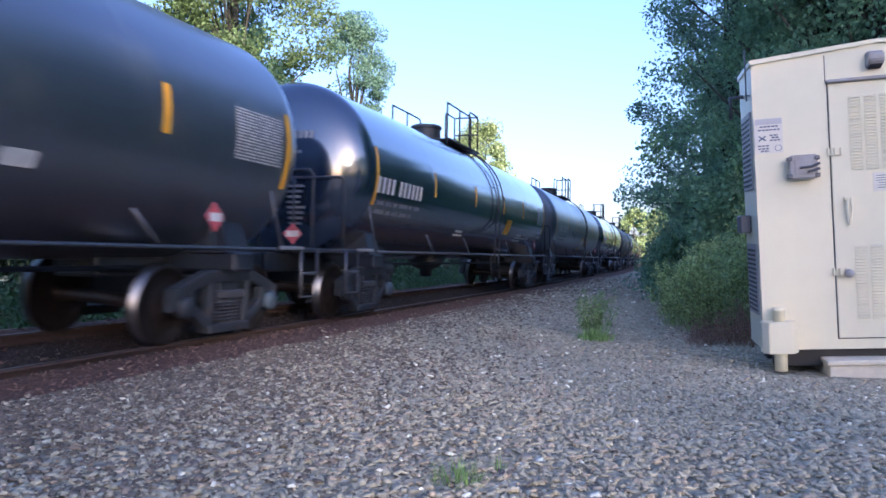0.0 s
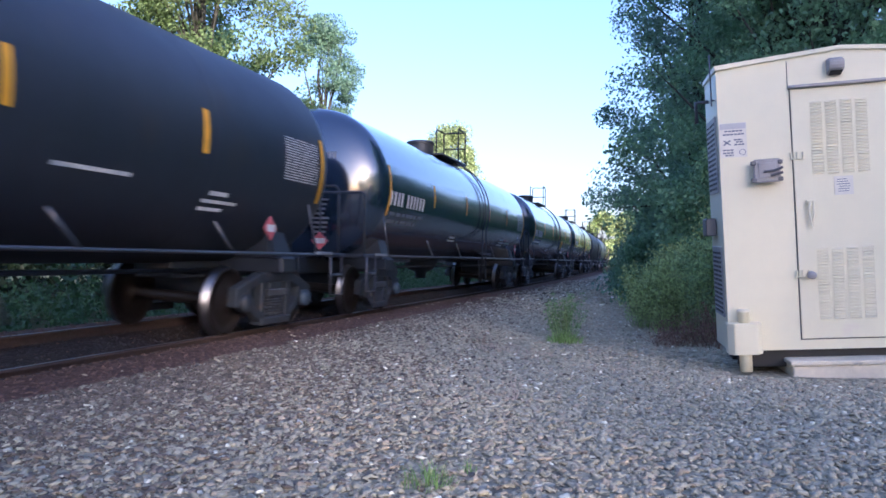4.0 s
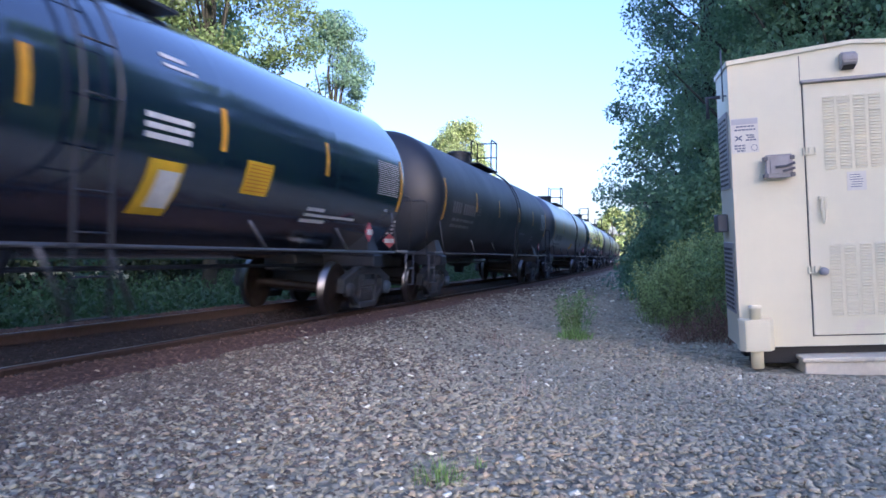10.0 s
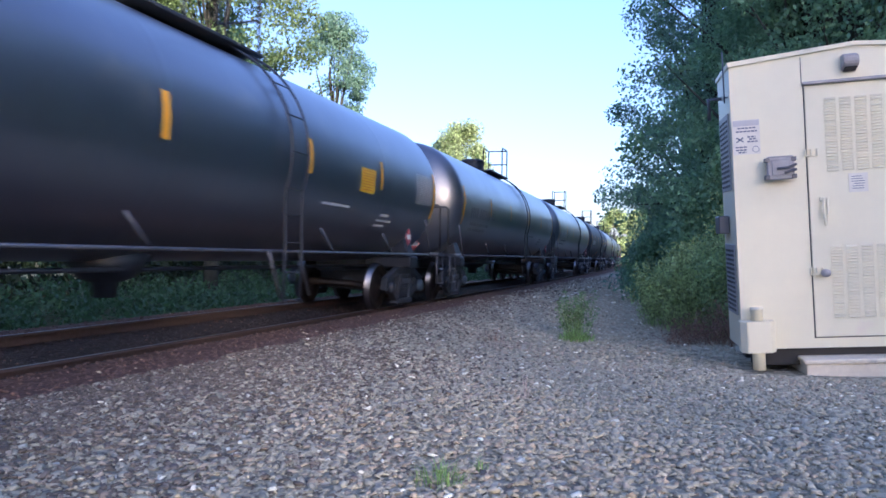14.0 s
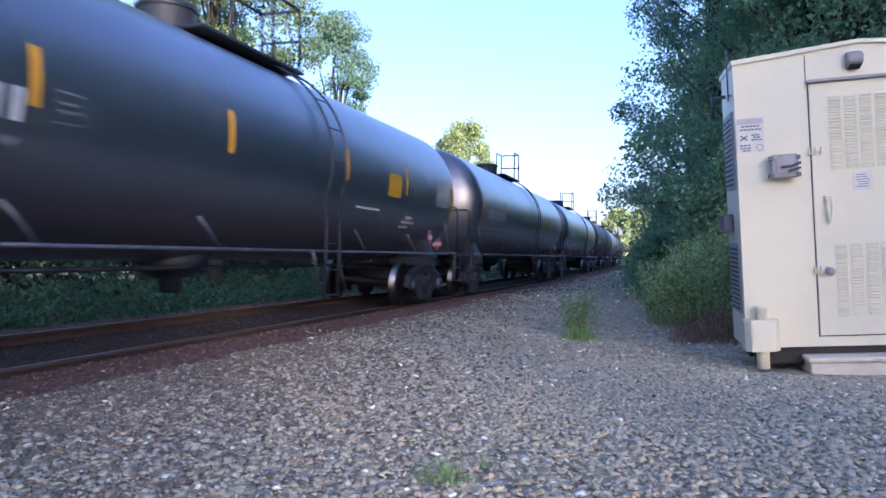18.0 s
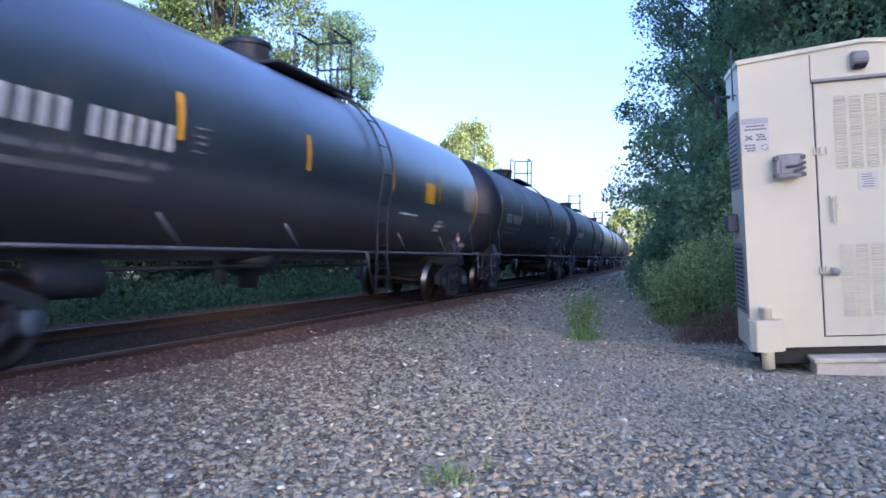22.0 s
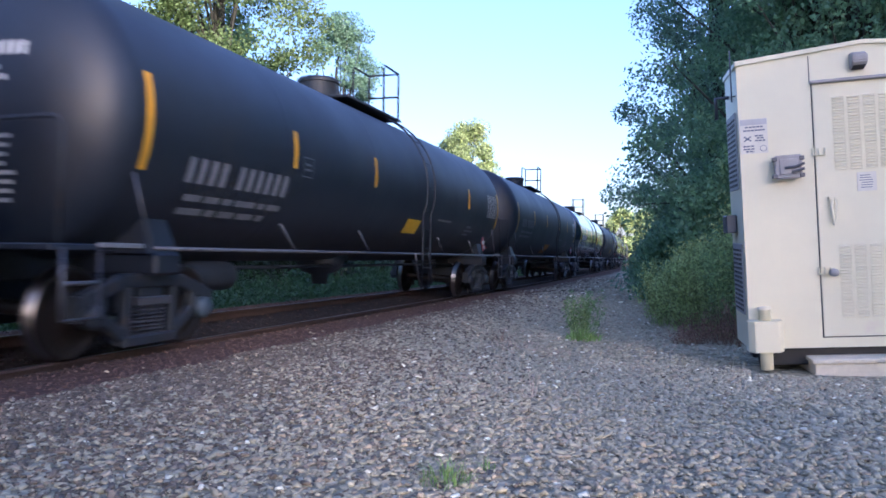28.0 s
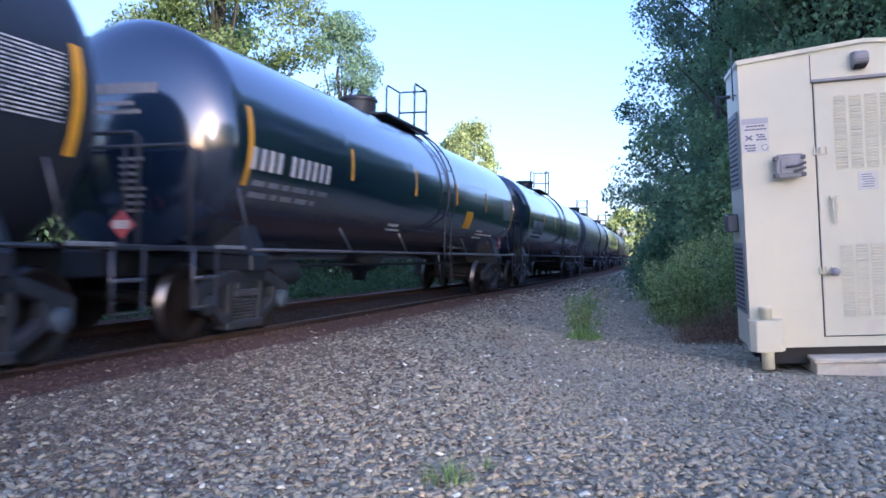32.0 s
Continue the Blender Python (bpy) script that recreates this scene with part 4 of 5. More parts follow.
    part("side_rod", tube_mesh("side_rod", M_PIPE, [[(-0.03, 0.12, 2.25), (-0.03, 0.12, 2.72)], [(-0.03, 0.12, 2.3), (0.0, 0.12, 2.3)]], 0.007), cab)
    part("side_hook", tube_mesh("side_hook", M_PIPE, [[(-0.001, 0.5, 2.35), (-0.12, 0.5, 2.35), (-0.12, 0.5, 2.15)]], 0.02), cab)
    box(fit_, -0.10, -0.003, 0.35, 0.6, 1.05, 1.22, 0.01)
    part("side_fitting", done(fit_, "side_fitting", M_PIPE), cab, "grey box on the cabinet side")
    # skids under the cabinet
    for y in (0.14, 0.58):
        part("skid", box_mesh("skid", M_ALU_DARK, 0.1, 2.0, y - 0.08, y + 0.08, -0.16, -0.002, bevel=0.01), cab)
    thing("concrete_pad", "pale concrete step slab below the cabinet door", "concrete slab", CAB @ pose(0, 0, 0), data=pad_mesh())


def pad_mesh():
    bm = bmesh.new()
    box(bm, 0.475, 1.57, -0.20, 0.45, -0.115, -0.075, 0.008)
    box(bm, 0.495, 1.55, -0.18, 0.43, -0.36, -0.115, 0.008)
    return done(bm, "concrete_pad", M_CONC)


build_cabinet()


# ---------------------------------------------------------------- foliage
def leaf_cloud(rng, centres, radii, per, size, flat=0.75):
    """Leaves scattered in uneven clumps: arrays of corners and faces."""
    n = len(centres) * per
    c = np.repeat(np.asarray(centres, float), per, 0)
    r = np.repeat(np.asarray(radii, float), per, 0)
    d = rng.normal(size=(n, 3))
    d /= np.linalg.norm(d, axis=1)[:, None]
    rad = rng.random(n) ** 0.45
    p = c + d * (r * rad)[:, None] * np.array([1, 1, flat])
    p[:, 2] -= 0.12 * r * rng.random(n)
    u = rng.normal(size=(n, 3))
    u[:, 2] -= 0.35
    u /= np.linalg.norm(u, axis=1)[:, None]
    w = np.cross(u, rng.normal(size=(n, 3)))
    w /= np.linalg.norm(w, axis=1)[:, None] + 1e-9
    s = (size * rng.uniform(0.6, 1.35, n))[:, None]
    nn = np.cross(u, w)
    v = np.stack([p - u * s * 0.5, p + w * s * 0.28 + nn * s * 0.06, p + u * s * 0.5, p - w * s * 0.28 + nn * s * 0.06], 1)
    f = np.arange(n * 4).reshape(n, 4)
    return v.reshape(-1, 3), f


def tree(x, y, height, spread, base, seed, material, clumps=70, per=110, leaf=0.2, label="", trunk_r=0.2, lean=(0, 0), group="", name="tree", clump_r=0.17):
    rng = np.random.default_rng(seed)
    z0 = ground_height(x, y)
    t = thing(name, label, "tree" if name == "tree" else "bush", pose(x, y, z0), group)
    bm = bmesh.new()
    top = Vector((lean[0], lean[1], height * 0.9))
    line = [top * k / 7 + Vector((rng.normal() * 0.12, rng.normal() * 0.12, 0)) * (k > 0) for k in range(8)]
    line[0].z = -0.2
    tube(bm, line, trunk_r, 10, trunk_r * 0.12)
    cs, rs = [], []
    for k in range(clumps):
        f = rng.random()
        zz = base + (height - base) * f
        env = spread * (0.45 + 0.75 * math.sin(math.pi * min(1, 0.18 + f * 0.86)) ** 0.8) * (1 - 0.35 * f)
        a = rng.random() * 2 * math.pi
        q = env * (0.35 + 0.65 * rng.random() ** 0.6) * (0.75 + 0.5 * noise.noise((math.cos(a) * 1.7 + seed, math.sin(a) * 1.7, zz * 0.5)))
        c = Vector((math.cos(a) * q + lean[0] * f, math.sin(a) * q + lean[1] * f, zz))
        cs.append(tuple(c))
        rs.append(spread * clump_r * rng.uniform(0.6, 1.5) + 0.12)
        if k % 4 == 0:
            s = line[min(6, max(1, int(7 * (zz * 0.72) / height)))]
            mid = (s + c) / 2 + Vector((0, 0, 0.08 * q))
            tube(bm, [s, mid, c], trunk_r * 0.28, 6, 0.012)
    part("trunk", done(bm, "trunk", M_BARK, True), t, "rough brown bark")
    v, f = leaf_cloud(rng, cs, rs, per, leaf)
    part("crown", mesh_np("crown", v, f, material), t)
    return t


# woods past the track
LEFT = [
    (-16.3, 24.5, 21.0, 4.6, 4.5, 11, M_LEAF_G, 200, 460, 0.135, "tall leafy tree with sunlit yellow-green crown"),
    (-17.6, 37.5, 14.9, 2.9, 2.5, 12, M_LEAF_B, 90, 330, 0.15, "slender tall tree with blue-green crown"),
    (-20.5, 31.0, 15.0, 3.8, 2.5, 13, M_LEAF, 100, 150, 0.26, "dense dark green tree"),
    (-21.5, 17.0, 18.0, 4.5, 3.0, 14, M_LEAF, 100, 150, 0.27, "dense dark green tree"),
    (-22.0, 79.0, 15.8, 6.0, 3.0, 15, M_LEAF_S, 110, 300, 0.30, "distant tree with sunlit yellow crown"),
    (-19.0, 50.0, 8.0, 3.4, 1.0, 16, M_LEAF_B, 60, 130, 0.32, "low dense tree behind the track"),
    (-22.0, 60.0, 8.5, 4.0, 1.0, 17, M_LEAF, 60, 130, 0.34, "low dense tree behind the track"),
    (-26.0, 9.0, 15.0, 4.6, 2.0, 18, M_LEAF, 70, 130, 0.3, "dense dark green tree"),
    (-26.0, 1.0, 14.0, 4.6, 2.0, 19, M_LEAF_B, 60, 120, 0.3, "dense dark green tree"),
    (-20.0, 112.0, 10.0, 5.0, 1.0, 20, M_LEAF, 60, 140, 0.5, "far tree beside the track"),
    (-13.0, 165.0, 11.0, 6.0, 1.0, 21, M_LEAF_S, 60, 150, 0.7, "far tree beside the track"),
    (-7.0, 190.0, 13.0, 6.0, 0.5, 22, M_LEAF, 70, 150, 0.7, "far tree beside the track"),
    (-6.6, 126.0, 8.5, 2.6, 0.3, 23, M_LEAF_S, 70, 160, 0.32, "far sunlit pale green tree beside the track"),
    (-3.2, 112.0, 7.0, 2.8, 0.3, 24, M_LEAF_S, 60, 160, 0.32, "far sunlit pale green tree beside the track"),
]
for x, y, hh, sp, ba, sd, mt, cl, pr, lf, lb in LEFT:
    tree(x, y, hh, sp, ba, sd, mt, cl, pr, lf, lb, 0.28, group="trees past the track")
# trees on the near side, overhanging the lot
RIGHT = [
    (2.3, 17.0, 13.0, 3.5, 1.3, 31, M_LEAF, 230, 330, 0.1, "big dark leafy tree hanging over the gravel"),
    (0.9, 23.5, 12.5, 3.6, 0.8, 32, M_LEAF_B, 160, 420, 0.105, "dark leafy tree with drooping twigs"),
    (1.7, 31.0, 10.5, 3.4, 0.5, 33, M_LEAF, 110, 260, 0.15, "dark leafy tree beside the track"),
    (2.9, 42.0, 8.5, 3.8, 0.3, 34, M_LEAF_B, 90, 170, 0.23, "leafy tree beside the track"),
    (1.6, 58.0, 8.0, 4.2, 0.3, 35, M_LEAF, 80, 160, 0.3, "leafy tree beside the track"),
    (1.0, 85.0, 8.0, 5.0, 0.3, 36, M_LEAF, 80, 150, 0.4, "far leafy tree beside the track"),
    (2.9, 15.6, 9.5, 2.5, 2.2, 48, M_LEAF, 190, 260, 0.095, "leafy tree hanging over the cabinet"),
    (5.5, 13.5, 13.0, 3.6, 0.8, 37, M_LEAF, 150, 330, 0.11, "big dark leafy tree behind the cabinet"),
    (5.8, 21.0, 13.5, 4.4, 0.8, 38, M_LEAF_B, 110, 170, 0.2, "big dark leafy tree behind the cabinet"),
    (9.5, 15.0, 13.0, 4.4, 0.8, 47, M_LEAF, 90, 140, 0.22, "big dark leafy tree behind the cabinet"),
    (13.0, 20.0, 13.0, 5.0, 0.8, 39, M_LEAF, 80, 130, 0.24, "big dark leafy tree behind the cabinet"),
]
TREES = []
for x, y, hh, sp, ba, sd, mt, cl, pr, lf, lb in RIGHT:
    TREES.append(tree(x, y, hh, sp, ba, sd, mt, cl, pr, lf, lb, 0.22, group="trees beside the lot", clump_r=0.15))


def twigs(of, seed):
    """Stray sprays that reach out of the crown over the lot."""
    rng = np.random.default_rng(seed)
    base = of.matrix_world.translation
    for line in ([(-0.6, 22.4, 4.6), (-1.7, 22.0, 5.2), (-2.5, 22.0, 5.75), (-3.05, 22.0, 5.75)],
                 [(-0.5, 22.4, 4.2), (-1.5, 22.0, 4.5), (-2.1, 22.0, 4.2), (-2.35, 22.0, 3.5)],
                 [(0.3, 22.4, 7.6), (-0.7, 22.0, 8.1), (-1.5, 22.0, 8.05), (-2.2, 22.0, 7.7)],
                 [(-0.2, 22.4, 6.2), (-1.0, 22.0, 6.7), (-1.6, 22.0, 6.6), (-2.0, 22.0, 6.1)]):
        pts = [Vector(p) - base for p in line]
        bm = bmesh.new()
        tube(bm, pts, 0.03, 6, 0.006)
        tw = part("twig", done(bm, "twig", M_BARK), of)
        cs = []
        for k in range(26):
            f = 0.3 + 2.7 * rng.random()
            p = pts[int(f)].lerp(pts[int(f) + 1], f - int(f))
            cs.append((p.x + rng.normal() * 0.07, p.y + rng.normal() * 0.15, p.z - abs(rng.normal()) * 0.22))
        v, f = leaf_cloud(rng, cs, [0.13] * len(cs), 16, 0.11)
        part("leaves", mesh_np("leaves", v, f, M_LEAF_B), tw)


twigs(TREES[1], 91)
# bushes by the cabinet and along the lot's edge
BUSH = [
    (0.80, 10.5, 1.15, 0.5, 0.1, 51, M_LEAF_L, 60, 330, 0.042, "green weedy bush beside the cabinet"),
    (0.35, 12.0, 1.05, 0.5, 0.05, 52, M_LEAF_L, 60, 300, 0.046, "green weedy bush at the gravel's edge"),
    (1.1, 11.6, 1.9, 0.8, 0.1, 53, M_LEAF_L, 60, 280, 0.05, "dark green bush behind the cabinet"),
    (0.15, 14.4, 1.1, 0.65, 0.05, 54, M_LEAF_L, 50, 180, 0.07, "green bush at the gravel's edge"),
    (0.7, 15.5, 2.4, 1.3, 0.1, 55, M_LEAF, 55, 130, 0.11, "dark green bush under the trees"),
    (-0.35, 18.5, 1.5, 1.0, 0.05, 56, M_LEAF, 45, 120, 0.1, "green bush at the gravel's edge"),
    (-0.75, 25.0, 1.6, 1.3, 0.05, 57, M_LEAF_B, 45, 120, 0.12, "green bush at the gravel's edge"),
    (-1.3, 38.0, 2.0, 1.6, 0.05, 58, M_LEAF, 45, 120, 0.16, "green bush beside the track"),
]
for x, y, hh, sp, ba, sd, mt, cl, pr, lf, lb in BUSH:
    tree(x, y, hh, sp, ba, sd, mt, cl, pr, lf, lb, 0.03, name="bush", clump_r=0.3, group="bushes at the lot's edge")


def undergrowth(name, label, x0, x1, y0, y1, step, r, zr, per, leaf, material, seed):
    """A low ragged belt of leaves along the track."""
    rng = np.random.default_rng(seed)
    cs, rs = [], []
    for y in np.arange(y0, y1, step):
        for x in np.arange(x0, x1, step):
            px, py = x + rng.normal() * step * 0.35 + track_x(y) - TRACK_X, y + rng.normal() * step * 0.35
            k = 0.35 + 1.4 * max(0.05, 0.5 + noise.noise((px * 0.45, py * 0.45, seed)))
            cs.append((px, py, ground_height(px, py) + zr * k * rng.uniform(0.2, 1.0)))
            rs.append(r * rng.uniform(0.6, 1.3))
    v, f = leaf_cloud(rng, cs, rs, per, leaf)
    thing(name, label, "undergrowth", kind="stuff", data=mesh_np(name, v, f, material))


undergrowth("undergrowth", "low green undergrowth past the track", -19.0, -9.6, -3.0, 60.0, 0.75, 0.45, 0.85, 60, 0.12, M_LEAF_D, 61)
# Leaf colour here and in the dense belt carries the woods' shade.
undergrowth("woodland_edge", "leafy woodland edge past the track, leaves darkened as shade", -34.0, -18.0, -14.0, 120.0, 2.4, 1.5, 3.4, 90, 0.28, M_LEAF_K, 62)
undergrowth("far_woods", "distant dark woods around the place", -80.0, -40.0, -80.0, 160.0, 9.0, 5.0, 8.0, 60, 0.9, M_LEAF_B, 63)


def bright_gap_sprays():
    """Pale leaves standing in for bright gaps under the woods' edge, placed to fit the view."""
    rng = np.random.default_rng(66)
    cs = [(rng.uniform(-15.6, -14.6), y, rng.uniform(0.22, 0.5)) for y in (*np.sort(rng.uniform(12, 19, 16)), 32.0, 32.7, 33.2)]
    v, f = leaf_cloud(rng, cs, rng.uniform(0.05, 0.16, len(cs)), 14, 0.13)
    thing("pale_brush", "scattered pale leaves standing in for bright gaps under the woods", "brush", kind="stuff", data=mesh_np("pale_brush", v, f, M_PALE))


bright_gap_sprays()


def tall_belt(name, label, x0, x1, y0, y1, step, height, r, per, leaf, material, seed):
    """Close-grown woods: clumps of leaves one above another up to an uneven top."""
    rng = np.random.default_rng(seed)
    cs, rs = [], []
    for y in np.arange(y0, y1, step):
        for x in np.arange(x0, x1, step):
            top = height * (0.82 + 0.36 * (0.5 + noise.noise((x * 0.12, y * 0.12, seed))))
            for z in np.arange(0.8, top, r * 1.15):
                cs.append((x + rng.normal() * step * 0.3, y + rng.normal() * step * 0.3, z + rng.normal() * 0.3))
                rs.append(r * rng.uniform(0.8, 1.3))
    v, f = leaf_cloud(rng, cs, rs, per, leaf)
    thing(name, label, "woods", kind="stuff", data=mesh_np(name, v, f, material))


# Out of view: added to hold off the low sun, thin enough to leak.
tall_belt("near_woods", "unseen tall woods added to screen the low sun", 45.0, 58.0, -98.0, 14.0, 4.0, 19.5, 2.7, 12, 1.9, M_LEAF, 64)
tall_belt("dark_woods", "dense woods past the track, leaves darkened as shade", -36.0, -26.0, -12.0, 112.0, 3.2, 7.0, 2.0, 80, 0.85, M_LEAF_K, 67)
tall_belt("woodland", "dense leafy woods behind the cabinet", 12.0, 22.0, 17.0, 78.0, 3.2, 12.0, 2.0, 100, 0.75, M_LEAF, 65)


def weed(name, x, y, h, n, spread, seed, leaves, label, blade=0.0035, material=None, leaf=0.036, foliage=None):
    """A tuft of bent blades, with stalks of leaves in the taller weeds."""
    rng = np.random.default_rng(seed)
    z = ground_height(x, y)
    t = thing(name, label, "weed", pose(x, y, z))
    v, f = [], []
    for k in range(n):
        a, q = rng.random() * 6.283, rng.random() ** 0.7 * spread
        hh = h * (0.35 if leaves else 1.0) * rng.uniform(0.4, 1.0) * (1 - 0.55 * q / spread)
        p = np.array([math.cos(a) * q, math.sin(a) * q, -0.01])
        d = np.array([math.cos(a + rng.normal()), math.sin(a + rng.normal()), 0]) * hh * rng.uniform(0.3, 1.0)
        w = np.array([-d[1], d[0], 0])
        w = w / (np.linalg.norm(w) + 1e-9) * blade
        i = len(v)
        v += [p - w, p + w, p + d * 0.4 + w * 0.8 + (0, 0, hh * 0.7), p + d * 0.4 - w * 0.8 + (0, 0, hh * 0.7), p + d + w * 0.2 + (0, 0, hh), p + d - w * 0.2 + (0, 0, hh)]
        f += [(i, i + 1, i + 2, i + 3), (i + 3, i + 2, i + 4, i + 5)]
    part("grass", mesh_np("grass", v, f, material or M_GRASS), t)
    if leaves:
        bm = bmesh.new()
        cs = []
        for k in range(leaves):
            a, q = rng.random() * 6.283, rng.random() ** 0.6 * spread
            p, hh = Vector((math.cos(a) * q, math.sin(a) * q, 0)), h * rng.uniform(0.55, 1.0)
            e = p * 1.7 + Vector((rng.normal() * 0.065, rng.normal() * 0.065, hh))
            tube(bm, [p, (p + e) / 2 + Vector((0.01, 0, 0.02)), e], 0.004, 5, 0.0015)
            cs += [tuple(p.lerp(e, g)) for g in np.linspace(0.25, 1, 7)]
        tagged(part("stalk", done(bm, "stalk", M_LEAF_L), t), kind="stuff")
        lv, lf = leaf_cloud(rng, cs, [leaf * 1.5] * len(cs), 9, leaf)
        part("leaves", mesh_np("leaves", lv, lf, foliage or M_WEED), t)


weed("grass_tuft", -0.96, 3.17, 0.15, 130, 0.12, 71, 0, "small green grass tuft in the gravel", 0.0018)
weed("grass_tuft", -0.84, 3.42, 0.10, 30, 0.05, 78, 0, "small green grass tuft in the gravel", 0.0018)
weed("dry_grass", -1.75, 8.2, 0.10, 160, 0.42, 79, 0, "low pinkish dry grass in the gravel", 0.003, M_STRAW)
weed("dry_grass", -1.35, 7.9, 0.08, 120, 0.30, 80, 0, "low pinkish dry grass in the gravel", 0.003, M_STRAW)
weed("weed", -1.22, 9.7, 0.56, 40, 0.15, 72, 22, "leafy green weed clump in the gravel")
for k, (wx, wy, wh) in enumerate(((0.52, 10.0, 1.05), (0.30, 10.45, 1.15), (0.05, 10.9, 0.95), (0.42, 11.0, 1.35), (-0.22, 11.6, 0.85), (0.10, 11.7, 1.2), (-0.12, 12.9, 1.0), (-0.30, 14.3, 0.9))):
    weed("tall_weed", wx, wy, wh, 60, 0.26, 140 + k, 34, "tall leafy green weeds at the gravel's edge", 0.004, None, 0.05, M_LEAF_L if k % 3 else M_WEED)
weed("grass_tuft", -1.13, 9.1, 0.2, 260, 0.21, 73, 0, "bright green grass in the gravel", 0.005)
weed("dry_grass", -2.0, 8.6, 0.24, 30, 0.1, 74, 0, "thin dry grass in the gravel", 0.003, M_DRY)
weed("dry_grass", -0.98, 5.2, 0.24, 9, 0.04, 75, 0, "thin dry grass stalks in the gravel", 0.002, M_STRAW)


def dry_stems():
    rng = np.random.default_rng(77)
    t = thing("dry_brush", "brown dry stems at the cabinet's corner", "dry brush", pose(0.42, 9.5, ground_height(0.42, 9.5)))
    bm, cs = bmesh.new(), []
    for k in range(260):
        p = Vector((0.32 - 0.85 * rng.random() ** 1.5, rng.uniform(-0.45, 0.4), -0.02))
        d = Vector((rng.normal() * 0.10, rng.normal() * 0.10, (0.18 + 0.46 * rng.random() ** 1.2) * (0.45 + 0.55 * (p.x + 0.43) / 0.75)))
        tube(bm, [p, p + d * 0.6 + Vector((rng.normal() * 0.03, 0, 0)), p + d], 0.0035, 4, 0.0015)
        cs += [tuple(p + d * g) for g in (0.55, 0.8, 1.0)]
    tagged(part("stem", done(bm, "stem", M_DRY), t), kind="stuff")
    v, f = leaf_cloud(rng, cs, [0.03] * len(cs), 3, 0.026)
    tagged(part("seed", mesh_np("seed", v, f, M_DRY), t), kind="stuff")


dry_stems()


# ---------------------------------------------------------------- loose stones
def stones(name, label, n, xr, yr, smin, smax, mats_, weights, seed, keep=None, sink=0.35, dirt_shade=None):
    """Crushed stones, each an uneven broken lump."""
    rng = np.random.default_rng(seed)
    lump = np.array([(-1, -1, -1), (1, -1, -1), (1, 1, -1), (-1, 1, -1), (-1, -1, 1), (1, -1, 1), (1, 1, 1), (-1, 1, 1)]) / 1.35
    tri = np.array([(0, 2, 1), (0, 3, 2), (4, 5, 6), (4, 6, 7), (0, 1, 5), (0, 5, 4), (1, 2, 6), (1, 6, 5), (2, 3, 7), (2, 7, 6), (3, 0, 4), (3, 4, 7)])
    x, y = rng.uniform(*xr, n), rng.uniform(*yr, n)
    if keep is not None:
        ok = np.array([keep(a, b) for a, b in zip(x, y)])
        x, y = x[ok], y[ok]
        n = len(x)
    z = np.array([ground_height(a, b) for a, b in zip(x, y)])
    s = smin + (smax - smin) * rng.random(n) ** 2.2
    a, b, c = rng.uniform(0, 6.283, n), rng.normal(0, 0.28, n), rng.normal(0, 0.28, n)
    ca, sa = np.cos(a), np.sin(a)
    R = np.stack([ca, -sa, b, sa, ca, c, -b * ca - c * sa, b * sa - c * ca, np.ones(n)], 1).reshape(n, 3, 3)
    sc = np.stack([rng.uniform(0.9, 1.4, n), rng.uniform(0.6, 1.0, n), rng.uniform(0.2, 0.45, n)], 1) * s[:, None] * 0.5
    p = lump[None] * rng.uniform(0.55, 1.25, (n, 8, 3))
    p[:, 4:, :2] *= rng.uniform(0.45, 0.95, (n, 1, 2))
    p = p * sc[:, None, :]
    p = np.einsum("nij,nkj->nki", R, p)
    p += np.stack([x, y, z + s * (0.5 - sink) * 0.45 + 0.006 * rng.random(n)], 1)[:, None, :]
    f = (tri[None] + 8 * np.arange(n)[:, None, None]).reshape(-1, 3)
    pick = rng.choice(len(mats_), n, p=weights)
    # more dark stones towards the track
    if dirt_shade is not None:
        q = x - np.array([track_x(b) for b in y])
        pick = np.where(rng.random(n) < np.clip((dirt_shade - q) / 3.0, 0, 0.85), len(mats_) - 1, pick)
    pick = np.repeat(pick, 12)
    thing(name, label, "gravel", kind="stuff", data=mesh_np(name, p.reshape(-1, 3), f, None, mats=mats_, index=pick))


def on_lot(x, y):
    q = x - track_x(y)
    return -1.15 * y - 0.5 < x < 0.36 * y + 0.6 and q > 2.0 + 0.7 * noise.noise((x * 1.3, y * 1.3, 9)) and not (0.55 < x < 2.7 and 7.2 < y < 8.4)


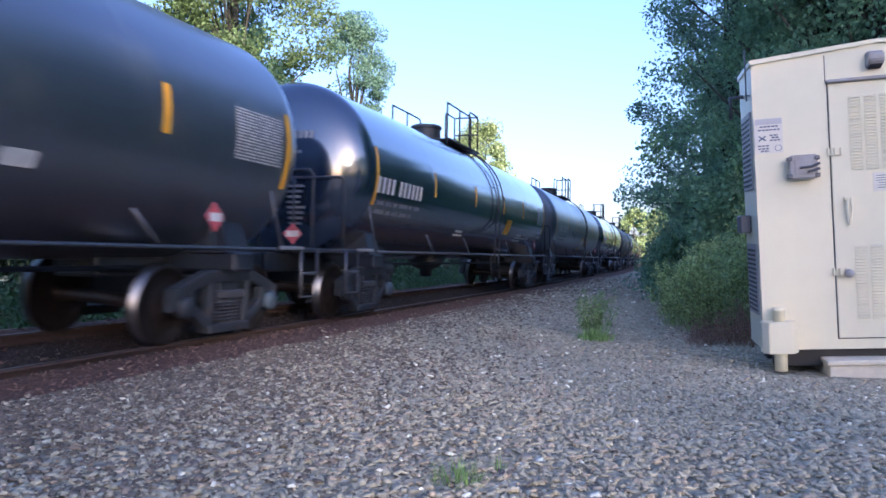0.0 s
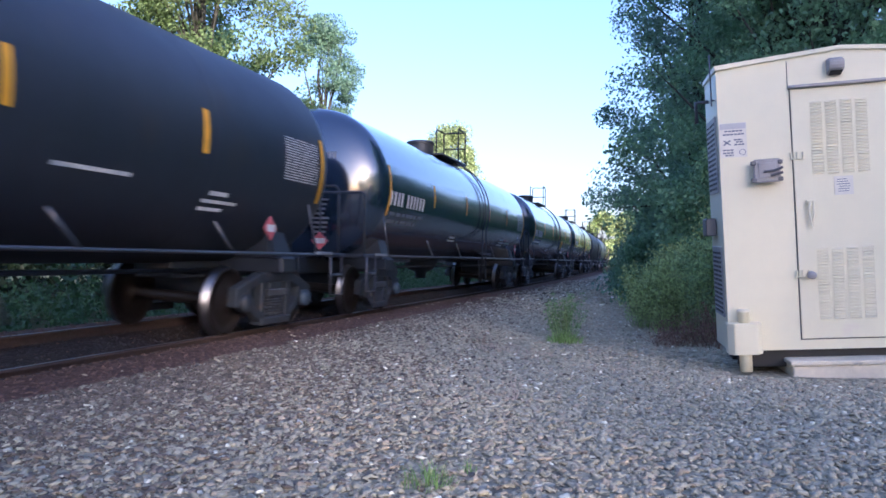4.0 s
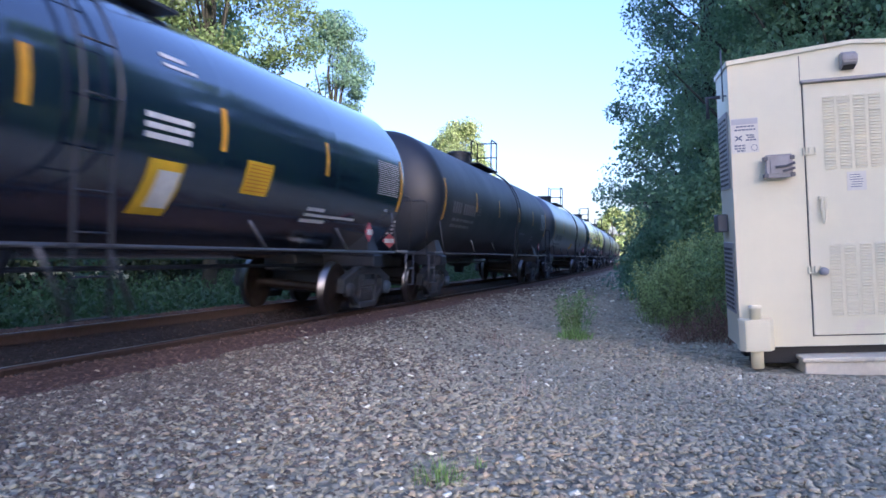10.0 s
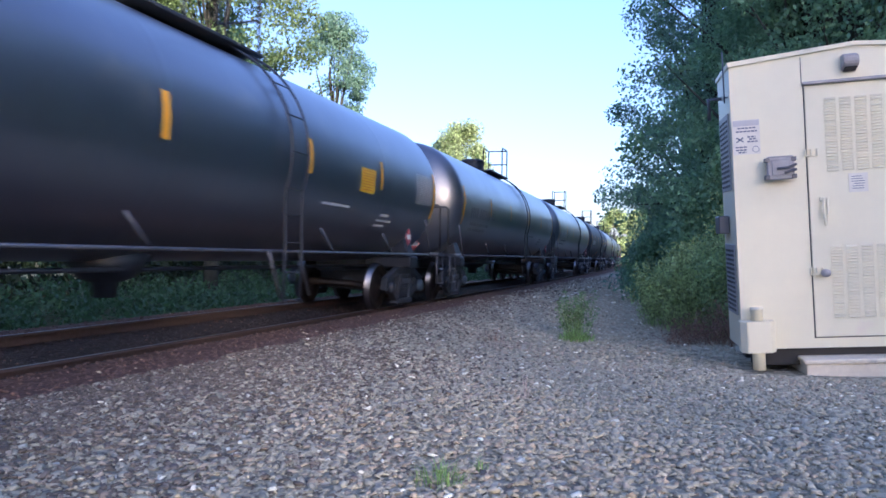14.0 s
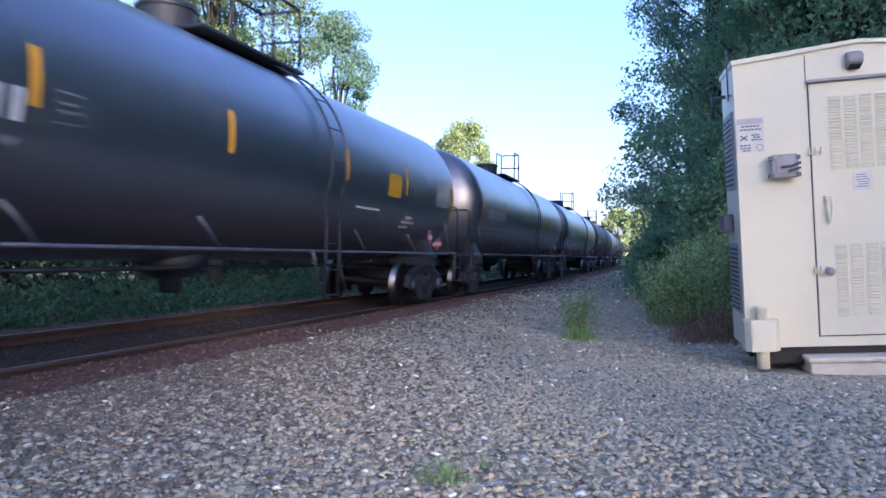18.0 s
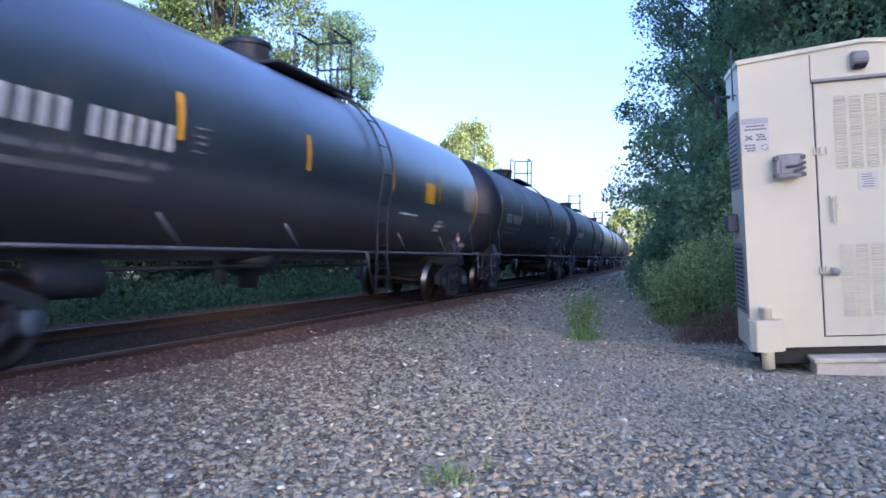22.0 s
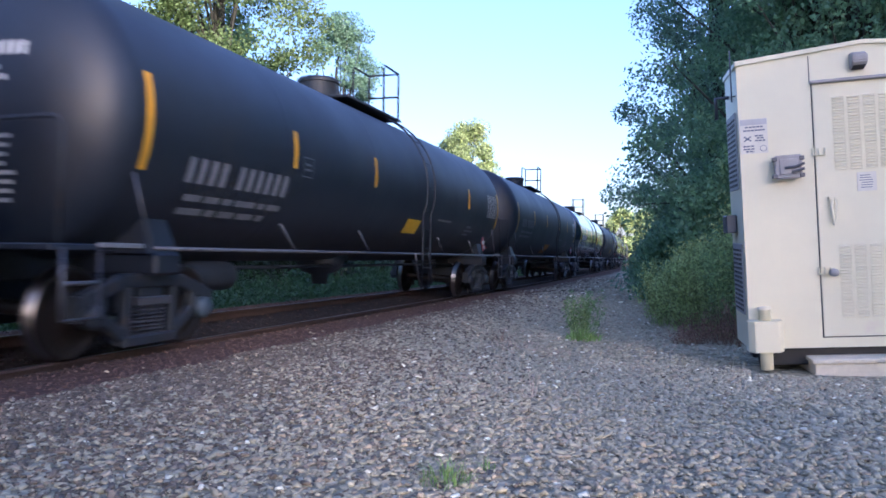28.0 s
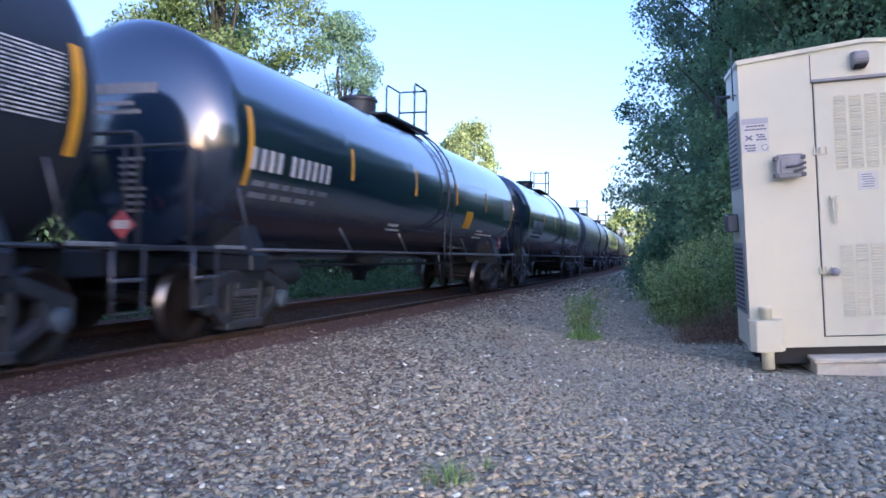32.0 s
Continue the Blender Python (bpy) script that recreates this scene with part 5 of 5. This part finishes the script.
# Brown dirt and the dimmer light beside the train, both in one colour.
M_STONE_D = mat("dirt_and_shade_stone", (0.20, 0.16, 0.115), 0.85, vary=0.15, scale=25, island=0.45, bump=0.3, bump_scale=90)
GREY = [M_STONE, M_STONE_P, M_STONE_W, M_STONE_D]
stones("gravel", "grey and pinkish crushed gravel with a few white stones", 78000, (-4.4, 3.4), (1.2, 7.5), 0.015, 0.062, GREY, [0.745, 0.215, 0.02, 0.02], 81, on_lot, dirt_shade=5.6)
stones("gravel", "grey crushed gravel farther along the lot", 32000, (-4.4, 2.6), (7.5, 17.0), 0.022, 0.07, GREY, [0.75, 0.21, 0.02, 0.02], 82, on_lot, dirt_shade=5.0)
stones("gravel", "grey crushed gravel beside the far track", 6000, (-5.5, -0.8), (17.0, 42.0), 0.06, 0.14, GREY, [0.74, 0.19, 0.05, 0.02], 83, on_lot, dirt_shade=4.6)
stones("track_ballast", "rust-brown stained ballast stones along the rails", 16000, (-8.3, -3.9), (0.5, 24.0), 0.025, 0.07, [M_BALLAST, M_STONE_P], [0.985, 0.015], 84, lambda x, y: 0.95 < x - track_x(y) < 2.5 or -1.9 < x - track_x(y) < -1.2, 0.5)
stones("track_ballast", "ballast stones between the rails, darkened as the train's shade", 9000, (-7.9, -5.4), (0.5, 26.0), 0.03, 0.07, [M_BED_SHADE, M_BALLAST], [0.9, 0.1], 85, lambda x, y: -1.3 < x - track_x(y) < 0.95, 0.5)


# ---------------------------------------------------------------- movement
def motions():
    for number, car_ in TRAIN:
        a = SHIFT[max(0, min(len(SHIFT) - 1, number))]
        rows_ = []
        for t in range(0, 33):
            s = CAR_PITCH * number + a - HL - SPEED * t
            if abs(s) < 190 or t in (0, 32) or t % 4 == 0:
                rows_.append((t, pose(track_x(s), s, 0, 0, 0, math.degrees(math.atan(-BEND * s)))))
        walk(car_, rows_)
    turn = math.degrees(SPEED / FPS / 0.457)
    first = {}
    for w, e in WHEELSETS:
        if e not in first:
            walk(w, [(k / FPS, pose(0, e * 0.89, 0.457, (turn * k + 180) % 360 - 180)) for k in range(int(32 * FPS) + 1)])
            first[e] = w.animation_data
        else:
            w.rotation_mode = "QUATERNION"
            w.animation_data_create()
            w.animation_data.action = first[e].action
            w.animation_data.action_slot = first[e].action_slot


motions()
